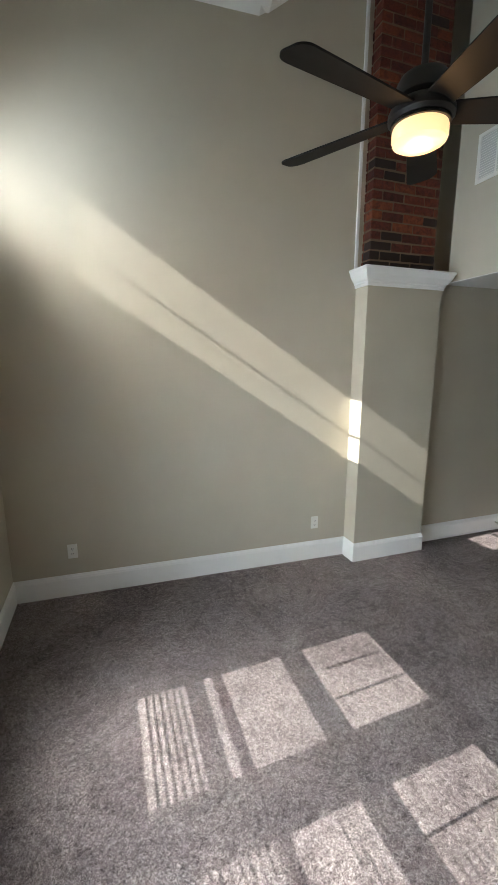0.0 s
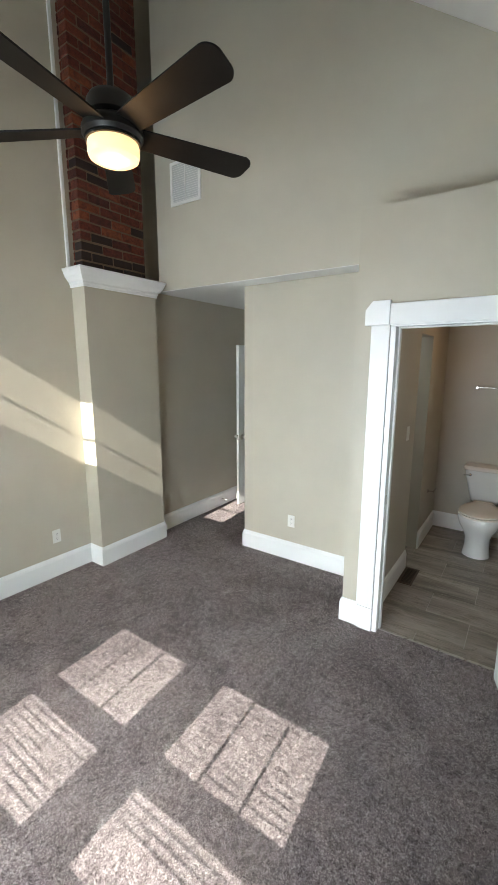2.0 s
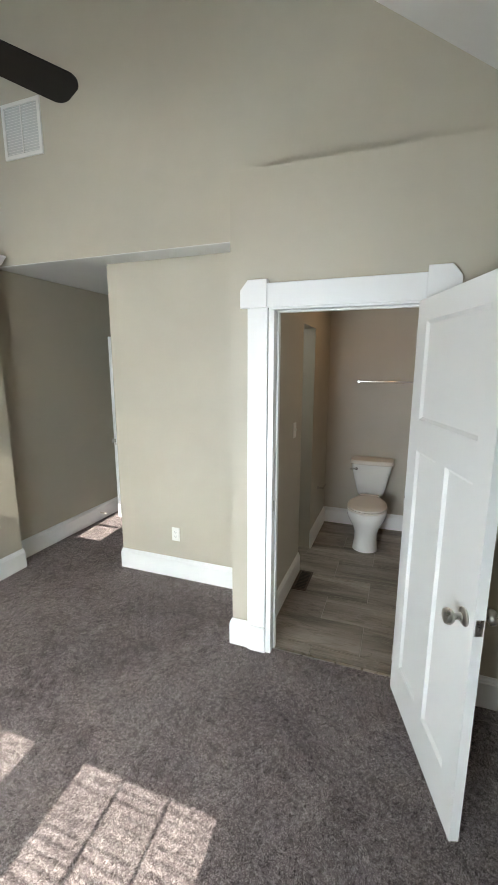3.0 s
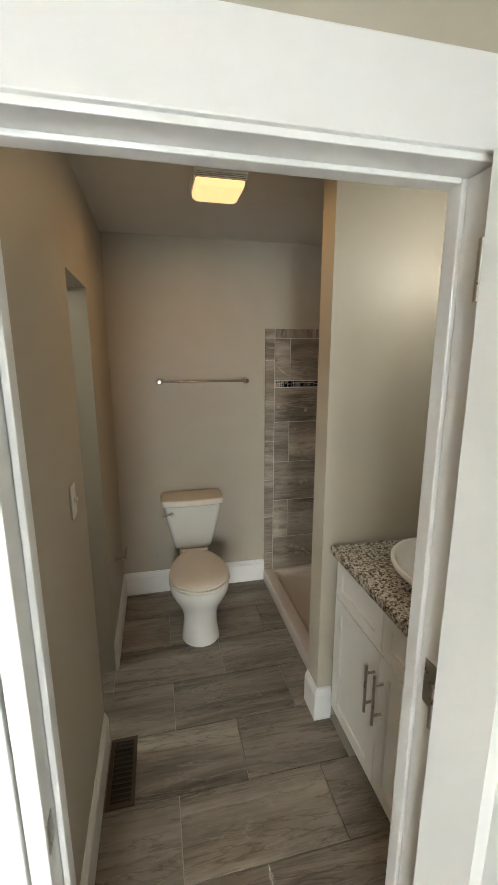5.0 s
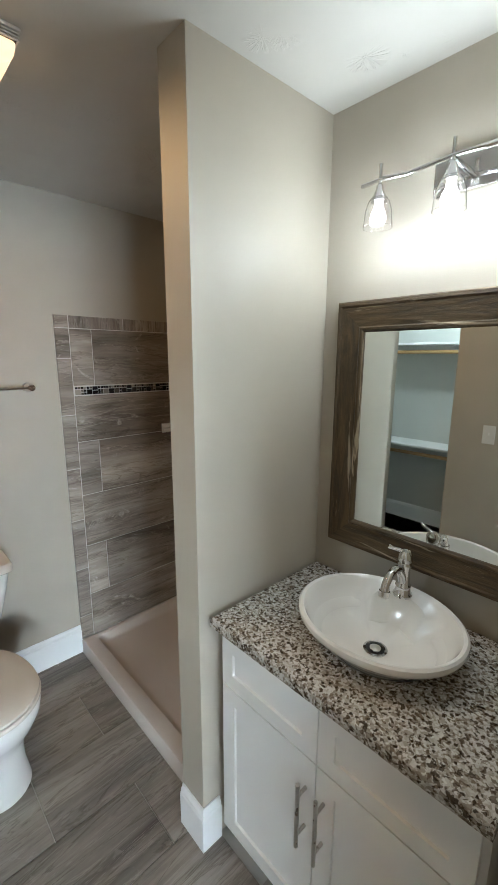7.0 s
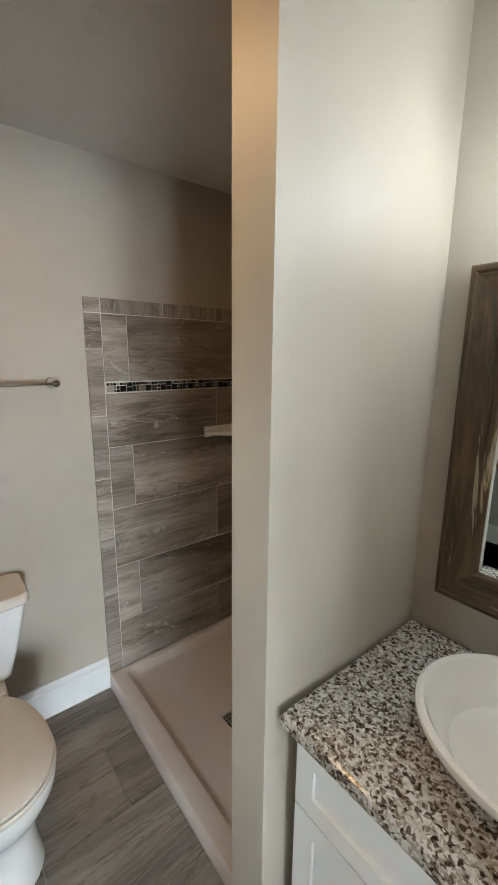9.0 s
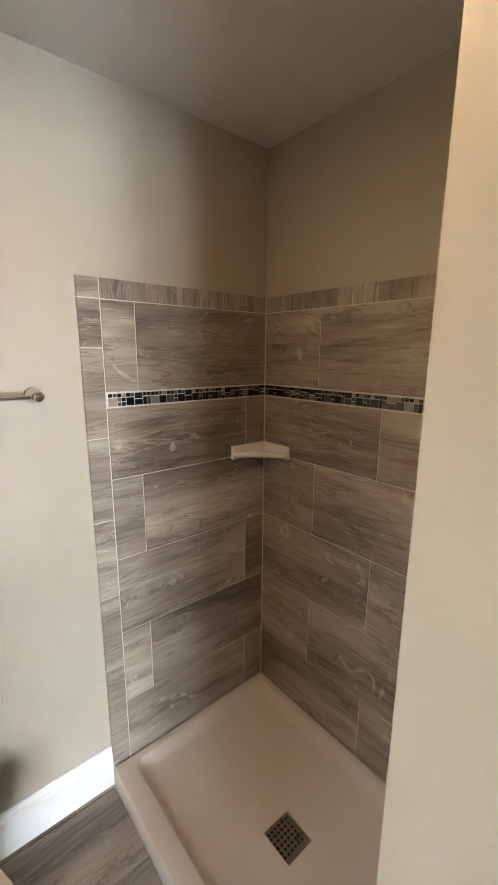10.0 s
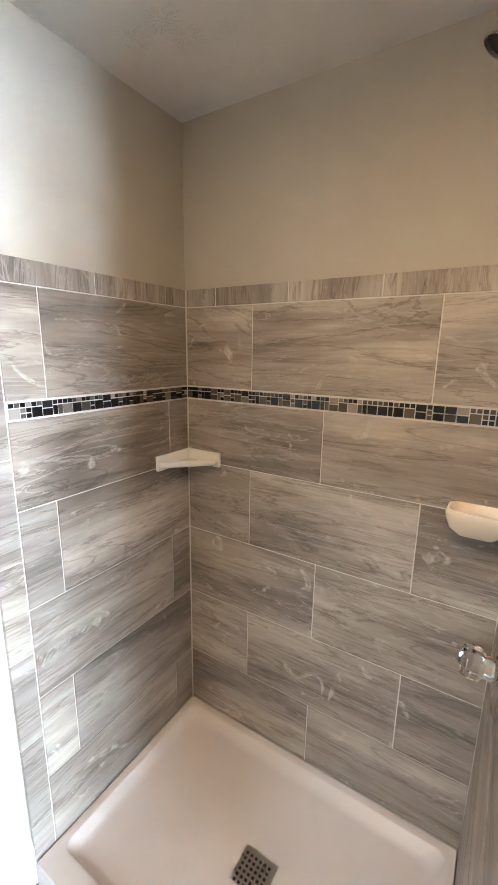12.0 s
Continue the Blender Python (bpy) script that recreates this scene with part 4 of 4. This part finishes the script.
part("lever", tube([(FX, FY, FZ + 0.135), (FX + 0.016, FY + 0.008, FZ + 0.146), (FX + 0.034, FY + 0.016, FZ + 0.148), (FX + 0.046, FY + 0.022, FZ + 0.153)], [0.007, 0.006, 0.005, 0.0075]), m_chrome, tap, "", True)

# framed mirror
mirror = thing("wall_mirror_framed", "rectangular mirror in a wide distressed brown wood frame", "mirror")
mx0, mx1, mz0, mz1, fw = 2.607, 3.285, 1.044, 1.888, 0.098
wy = -0.513
FP = [(0.0, 0.0), (0.0, 0.022), (0.004, 0.028), (0.014, 0.030), (0.02, 0.026), (0.024, 0.026), (0.05, 0.021), (0.08, 0.016), (0.084, 0.02), (0.092, 0.019), (0.098, 0.012), (0.098, 0.0)]


def frame_member(length, w):
    """One side of the frame along local x with mitred ends; its outer edge lies on z = 0 and it grows towards +z."""
    return ring_surface(bmesh.new(), [[Vector((-length / 2 + o, -d, o)) for o, d in FP], [Vector((length / 2 - o, -d, o)) for o, d in FP]])


for nm, ln, m in (("frame_rail", mx1 - mx0, pose((mx0 + mx1) / 2, wy, mz0)), ("frame_rail", mx1 - mx0, pose((mx0 + mx1) / 2, wy, mz1, 0, 180, 0)),
                  ("frame_stile", mz1 - mz0, pose(mx0, wy, (mz0 + mz1) / 2, 0, 90, 0)), ("frame_stile", mz1 - mz0, pose(mx1, wy, (mz0 + mz1) / 2, 0, -90, 0))):
    o = part(nm, frame_member(ln, fw), m_wood, mirror)
    o.matrix_basis = m
for o in mirror.children:
    o.matrix_basis = o.matrix_basis @ Matrix.Diagonal((1, -1, 1, 1))
part("mirror_glass", cube(mx0 + fw - 0.004, mx1 - fw + 0.004, wy + 0.001, wy + 0.009, mz0 + fw - 0.004, mz1 - fw + 0.004), m_mirror, mirror, "clear silvered mirror glass")

# vanity light
vl = thing("vanity_light", "chrome three lamp bath bar with clear glass shades, lit", "wall light")
part("backplate", cube(2.84, 3.0, -0.5145, -0.497, 2.135, 2.235, 0.004), m_chrome, vl)
part("stem", rod((2.92, -0.497, 2.19), (2.92, -0.425, 2.19), 0.008), m_chrome, vl, "", True)
part("bar", tube([(2.665, -0.42, 2.193), (2.73, -0.42, 2.198), (2.80, -0.42, 2.19), (2.92, -0.42, 2.196), (3.04, -0.42, 2.188), (3.11, -0.42, 2.196), (3.175, -0.42, 2.193)], 0.006), m_chrome, vl, "", True)
for x in VLAMPS:
    g = Matrix.Translation((x, -0.42, 2.19))
    soc = part("socket", lathe([(0, 0.045), (0.0055, 0.045), (0.0055, -0.005), (0.009, -0.008), (0.011, -0.02), (0.022, -0.046), (0.022, -0.05), (0, -0.05)], g, 24), m_chrome, vl, "", True)
    shd = part("shade", lathe([(0.023, -0.042), (0.029, -0.05), (0.036, -0.072), (0.041, -0.118), (0.0395, -0.118), (0.0345, -0.072), (0.028, -0.052), (0.023, -0.045)], g, 28), m_glass, vl, "clear glass bell shade", True)
    shd.visible_shadow = False
    bl = part("bulb", lathe([(0.0, -0.052), (0.012, -0.053), (0.013, -0.066), (0.02, -0.08), (0.023, -0.096), (0.017, -0.111), (0.0, -0.116)], g, 24), m_bulb, soc, "lit white bulb", True)
    bl.visible_shadow = False

# ---- shower ----
TX, TYB, TXP = 4.643, -0.797, 3.502
tray = thing("shower_tray", "cream acrylic shower tray with a low curb", "shower tray")
rings = [rounded(TXP + 0.001, TX - 0.001, TYB + 0.001, -0.018, 0.001, 0.004), rounded(TXP + 0.001, TX - 0.001, TYB + 0.001, -0.018, 0.078, 0.004), rounded(TXP + 0.005, TX - 0.005, TYB + 0.005, -0.023, 0.086, 0.004),
         rounded(TXP + 0.03, TX - 0.03, TYB + 0.03, -0.09, 0.087, 0.03), rounded(TXP + 0.036, TX - 0.036, TYB + 0.036, -0.097, 0.083, 0.035), rounded(TXP + 0.055, TX - 0.055, TYB + 0.055, -0.115, 0.056, 0.05),
         rounded(TXP + 0.08, TX - 0.08, TYB + 0.08, -0.14, 0.048, 0.06), rounded(3.99, 4.12, -0.461, -0.341, 0.040, 0.004)]
part("basin", ring_surface(bmesh.new(), rings), m_tray, tray, "", True)
hs = [(3.995 + 0.0175 + 0.0165 * i, 3.995 + 0.0175 + 0.0165 * i + 0.0105, -0.456 + 0.0155 + 0.0165 * j, -0.456 + 0.0155 + 0.0165 * j + 0.0105) for i in range(6) for j in range(6)]
grid = holed("y", 0.0405, 0.0435, 3.995, 4.115, -0.456, -0.346, hs)
bmesh.ops.transform(grid, matrix=Matrix(((1, 0, 0, 0), (0, 0, 1, 0), (0, 1, 0, 0), (0, 0, 0, 1))), verts=grid.verts[:])
bmesh.ops.recalc_face_normals(grid, faces=grid.faces[:])
part("drain_grate", grid, m_nickel, tray, "square steel drain grate with holes")
part("drain_well", cube(3.997, 4.113, -0.454, -0.348, 0.0402, 0.0404), m_black, tray)

shelf = thing("corner_shelf", "small white ceramic corner shelf in the shower", "corner shelf")
sc = Vector((TX, TYB, 1.272))
ol = [(0, 0), (-0.125, 0), (-0.125, 0.025), (-0.105, 0.04), (-0.075, 0.07), (-0.06, 0.085), (-0.03, 0.115), (-0.015, 0.135), (0, 0.135)]
rr = [[sc + Vector((x * k * 1.3, y * k * 1.38, z)) for x, y in ol] for k, z in ((0.72, -0.024), (0.9, -0.018), (0.97, -0.012), (1.0, -0.006), (1.0, 0.006), (0.96, 0.009), (0.9, 0.004), (0.86, -0.006), (0.3, -0.008))]
part("dish", ring_surface(bmesh.new(), rr), m_ceramic, shelf, "", True)
part("back_rim", cube(TX - 0.166, TX - 0.001, TYB + 0.001, TYB + 0.015, 1.246, 1.304, 0.004), m_ceramic, shelf)
part("back_rim", cube(TX - 0.015, TX - 0.001, TYB + 0.0155, TYB + 0.19, 1.246, 1.304, 0.004), m_ceramic, shelf)

soap = thing("soap_dish", "cream glazed soap dish fixed to the tiles", "soap dish")
rings = [rounded(3.507 + i, 3.665 - i, TYB + 0.0005 + b, TYB + 0.104 - i, z, c) for i, b, z, c in
         ((0.034, 0.0, 1.212, 0.015), (0.012, 0.0, 1.234, 0.025), (0.002, 0.0, 1.264, 0.03), (0.0, 0.0, 1.280, 0.03), (0.003, 0.001, 1.287, 0.03), (0.009, 0.008, 1.288, 0.026),
          (0.015, 0.013, 1.280, 0.022), (0.022, 0.018, 1.260, 0.018), (0.036, 0.03, 1.252, 0.012))]
part("dish", ring_surface(bmesh.new(), rings), m_soap, soap, "", True)
for x in (3.535, 3.586, 3.637):
    part("drain_rib", rod((x, TYB + 0.032, 1.2525), (x, TYB + 0.068, 1.2525), 0.003), m_soap, soap, "", True)

valve = thing("shower_valve", "chrome shower valve with a clear faceted knob", "shower valve")
VY, VZ = -0.375, 1.10
part("escutcheon", lathe([(0, 0), (0.088, 0), (0.088, 0.004), (0.07, 0.012), (0.025, 0.018), (0.022, 0.03), (0, 0.03)], aim((TXP, VY, VZ), (4, VY, VZ)), 32), m_chrome, valve, "", True)
part("collar", rod((TXP + 0.0205, VY, VZ), (TXP + 0.03, VY, VZ), 0.021), m_chrome, valve, "", True)
part("knob", lathe([(0.0, 0.0425), (0.02, 0.043), (0.032, 0.055), (0.034, 0.07), (0.028, 0.085), (0.012, 0.092), (0, 0.092)], aim((TXP - 0.016, VY, VZ), (4, VY, VZ)), 9), m_crystal, valve, "clear faceted acrylic knob")

hd = thing("overhead_shower", "bronze toned shower head on a bent arm", "shower head")
part("flange", rod((TXP - 0.012, VY, 2.225), (TXP + 0.004, VY, 2.225), 0.028), m_nickel, hd, "", True)
part("arm", tube([(TXP + 0.002, VY, 2.225), (TXP + 0.04, VY, 2.24), (TXP + 0.065, VY, 2.237), (TXP + 0.088, VY, 2.215)], 0.0095), m_nickel, hd, "", True)
hm = aim((3.585, VY, 2.225), (3.64, VY, 2.135))
part("head", lathe([(0, 0), (0.014, 0.0), (0.018, 0.02), (0.03, 0.035), (0.036, 0.06), (0.04, 0.092), (0.037, 0.094), (0.036, 0.088), (0, 0.088)], hm, 32), m_nickel, hd, "satin nickel head with a dark nozzle face", True)
part("nozzle_face", lathe([(0, 0.0882), (0.0355, 0.0882), (0.03, 0.0905), (0, 0.091)], hm, 28), m_black, hd)

# ---- pieces: chimney bricks ----
chimney = thing("chimney", "old red brick chimney standing on the white ledge", "chimney", kind="structure")
BX0, BX1, BYF = 1.972, 2.64, 3.325
part("mortar_core", cube(BX0 + 0.008, BX1 - 0.008, BYF + 0.008, 3.514, 2.534, 6.0), m_mortar, chimney, "pale crumbling lime mortar")


def brick_mesh(w, d, h, seed, mat=m_brick):
    rnd = random.Random(seed)
    bm = cube(-w / 2, w / 2, -d / 2, d / 2, -h / 2, h / 2, 0.004, 1)
    for v in bm.verts:
        v.co += Vector((rnd.uniform(-1, 1), rnd.uniform(-1, 1), rnd.uniform(-1, 1))) * 0.0018
    me = bpy.data.meshes.new("brick")
    bm.to_mesh(me)
    bm.free()
    me.materials.append(mat)
    return me


rnd = random.Random(4)
BH, CO = 0.060, 0.0745
long_bricks = [brick_mesh(0.196, 0.09, BH, s) for s in range(4)]
head_bricks = [brick_mesh(0.092, 0.09, BH, s + 9) for s in range(3)]
three_bricks = [brick_mesh(0.138, 0.09, BH, s + 40) for s in range(2)]
quarter_bricks = [brick_mesh(0.034, 0.09, BH, s + 50) for s in range(2)]
side_bricks = [brick_mesh(0.09, 0.082, BH, s + 20) for s in range(3)]
dark_bricks = {w: brick_mesh(w, d, BH, 70 + k, m_dark_brick) for k, (w, d) in enumerate(((0.196, 0.09), (0.092, 0.09), (0.138, 0.09), (0.034, 0.09)))}
dark_width = {id(long_bricks): 0.196, id(head_bricks): 0.092, id(three_bricks): 0.138, id(quarter_bricks): 0.034}


def lay(me, x, y, z):
    o = new("brick", me)
    o.parent = chimney
    o.matrix_basis = pose(x + rnd.uniform(-0.003, 0.003), y + rnd.uniform(-0.004, 0.003), z + rnd.uniform(-0.002, 0.002), 0, rnd.uniform(-0.8, 0.8), rnd.uniform(-0.6, 0.6))


z, row = 2.57, 0
while z < 4.75:
    if row % 2 == 0:
        spots = [(long_bricks, 0.098), (long_bricks, 0.305), (long_bricks, 0.512), (quarter_bricks, 0.632)]
    else:
        spots = [(head_bricks, 0.046), (long_bricks, 0.2), (long_bricks, 0.407), (three_bricks, 0.58)]
    for kind, u in spots:
        # chance of a near-black brick, falling from the bottom course up
        is_dark = rnd.random() < (0.95, 0.75, 0.25, 0.07)[min(row, 3)]
        lay(dark_bricks[dark_width[id(kind)]] if is_dark else rnd.choice(kind), BX0 + 0.002 + u, BYF + 0.045, z)
    lay(rnd.choice(side_bricks), BX0 + 0.047, BYF + 0.136, z)
    lay(rnd.choice(side_bricks), BX1 - 0.047, BYF + 0.136, z)
    z += CO
    row += 1

# ---- pieces: bathroom floor tiles ----
fp = bpy.data.objects["floor_bathroom"]


def tile_piece(parent, mat, length, height, thick, m, name="tile"):
    bm = cube(-length / 2, length / 2, -thick / 2, thick / 2, -height / 2, height / 2)
    top_edges = [e for e in bm.edges if all(v.co.y < 0 for v in e.verts)]
    bmesh.ops.bevel(bm, geom=top_edges, offset=0.0012, segments=1, affect="EDGES")
    o = part(name, bm, mat, parent)
    o.matrix_basis = m
    return o


def floor_tiles():
    """Rows 0.295 deep across x, tiles 0.597 long along y, half a tile of shift from row to row."""
    joint = 0.0032
    xs = [2.456, 2.565, 2.86, 3.155, 3.452, 3.745, 4.04, 4.335, 4.63, 4.658]
    for k, (xa, xb) in enumerate(zip(xs, xs[1:])):
        off = {0: 0.434, 1: 0.722}[(k - 3) % 2]
        ys = sorted({-0.53 if xb < 3.4 else -0.018, 1.134} | {y for y in (off - 1.194, off - 0.597, off, off + 0.597) if (-0.5 if xb < 3.4 else 0.0) < y < 1.12})
        for ya, yb in zip(ys, ys[1:]):
            m = pose((xa + xb) / 2, (ya + yb) / 2, -0.003, -90, 0, 0) @ Matrix.Rotation(radians(90), 4, "Y")
            tile_piece(fp, m_floor_tile, yb - ya - joint, xb - xa - joint, 0.010, m)


floor_tiles()

# ---- pieces: shower wall tiles ----
ROWS = ((1.556, 1.851), (1.255, 1.505), (0.953, 1.255), (0.651, 0.953), (0.349, 0.651), (0.083, 0.349))
wall_e, wall_s, wall_p = bpy.data.objects["wall_bath_east"], bpy.data.objects["wall_shower"], bpy.data.objects["wall_partition"]
part("grout", cube(TX + 0.003, 4.6595, TYB - 0.014, -0.022, 0.05, 1.914), m_grout, wall_e, "pale grout behind the shower tiles")
part("grout", cube(TXP - 0.012, TX + 0.0025, TYB - 0.0145, TYB - 0.003, 0.05, 1.914), m_grout, wall_s, "pale grout behind the shower tiles")
part("grout", cube(3.4885, TXP - 0.003, TYB - 0.002, 0.03, 0.05, 1.914), m_grout, wall_p, "pale grout behind the shower tiles")
J = 0.0038


def put_tile(wall, u0, u1, z0, z1, upright=False):
    """A tile on the east (e), south (s) or partition (p) face; u runs along the wall."""
    w, h = u1 - u0 - J, z1 - z0 - J
    c, zc_ = (u0 + u1) / 2, (z0 + z1) / 2
    if wall == "e":
        base_m, par = pose(TX + 0.005, c, zc_, 0, 0, -90), wall_e
    elif wall == "s":
        base_m, par = pose(c, TYB - 0.005, zc_, 0, 0, 180), wall_s
    else:
        base_m, par = pose(TXP - 0.005, c, zc_, 0, 0, 90), wall_p
    if upright:
        return tile_piece(par, m_tile, h, w, 0.010, base_m @ Matrix.Rotation(radians(90), 4, "Y"))
    return tile_piece(par, m_tile, w, h, 0.010, base_m)


def course(wall, cuts, z0, z1, upright=False):
    for a, b in zip(cuts, cuts[1:]):
        put_tile(wall, a, b, z0, z1, upright)


YL, YR = TYB + 0.001, -0.092
for i, (z0, z1) in enumerate(ROWS):
    course("e", [YL, -0.207, YR] if i in (0, 2, 4) else [YL, -0.69, YR], z0, z1)
    course("s", [TXP, 3.74, 4.343, TX - 0.001] if i in (0, 2, 4) else [TXP, 4.062, TX - 0.001], z0, z1)
    course("p", [YL, -0.5, 0.03] if i in (0, 2, 4) else [YL, -0.2, 0.03], z0, z1)
course("e", [YL, -0.69, -0.39, YR], 1.851, 1.916, True)
course("s", [TXP, 3.60, 3.904, 4.208, 4.504, TX - 0.001], 1.851, 1.916, True)
course("p", [YL, -0.5, -0.2, 0.03], 1.851, 1.916, True)
edge = [0.083, 0.225, 0.52, 0.815, 1.11, 1.405, 1.70, 1.851, 1.916]
for a, b in zip(edge, edge[1:]):
    put_tile("e", YR, -0.020, a, b)


# mosaic strip
def mosaic(wall, u0, u1):
    r = random.Random(11 if wall == "e" else 23)
    u = u0 + 0.001
    z0, z1 = 1.508, 1.553
    par = {"e": wall_e, "s": wall_s}[wall]

    def chip(a, b, za, zb):
        mat = r.choices((m_mos_dark, m_mos_brown, m_mos_grey), (8, 5, 2.2))[0]
        bm = cube(-(b - a) / 2 + 0.0016, (b - a) / 2 - 0.0016, -0.004, 0.004, -(zb - za) / 2 + 0.0016, (zb - za) / 2 - 0.0016)
        o = part("mosaic_chip", bm, mat, par)
        c = (a + b) / 2
        o.matrix_basis = pose(TX + 0.0035, c, (za + zb) / 2, 0, 0, -90) if wall == "e" else pose(c, TYB - 0.0035, (za + zb) / 2, 0, 0, 180)

    while u < u1 - 0.008:
        kind = r.random()
        if kind < 0.34:
            w = min(0.031, u1 - u)
            chip(u, u + w, z0, z0 + 0.03)
            for q in range(2):
                chip(u + w * q / 2, u + w * (q + 1) / 2, z0 + 0.03, z1)
        elif kind < 0.62:
            w = min(0.0155, u1 - u)
            for q in range(3):
                chip(u, u + w, z0 + 0.015 * q, z0 + 0.015 * (q + 1))
        elif kind < 0.82:
            w = min(0.031, u1 - u)
            chip(u, u + w, z0 + 0.0225, z1)
            chip(u, u + w, z0, z0 + 0.0225)
        else:
            w = min(0.0155, u1 - u)
            chip(u, u + w, z0, z0 + 0.03)
            chip(u, u + w, z0 + 0.03, z1)
        u += w


mosaic("e", YL, YR)
mosaic("s", TXP, TX - 0.001)
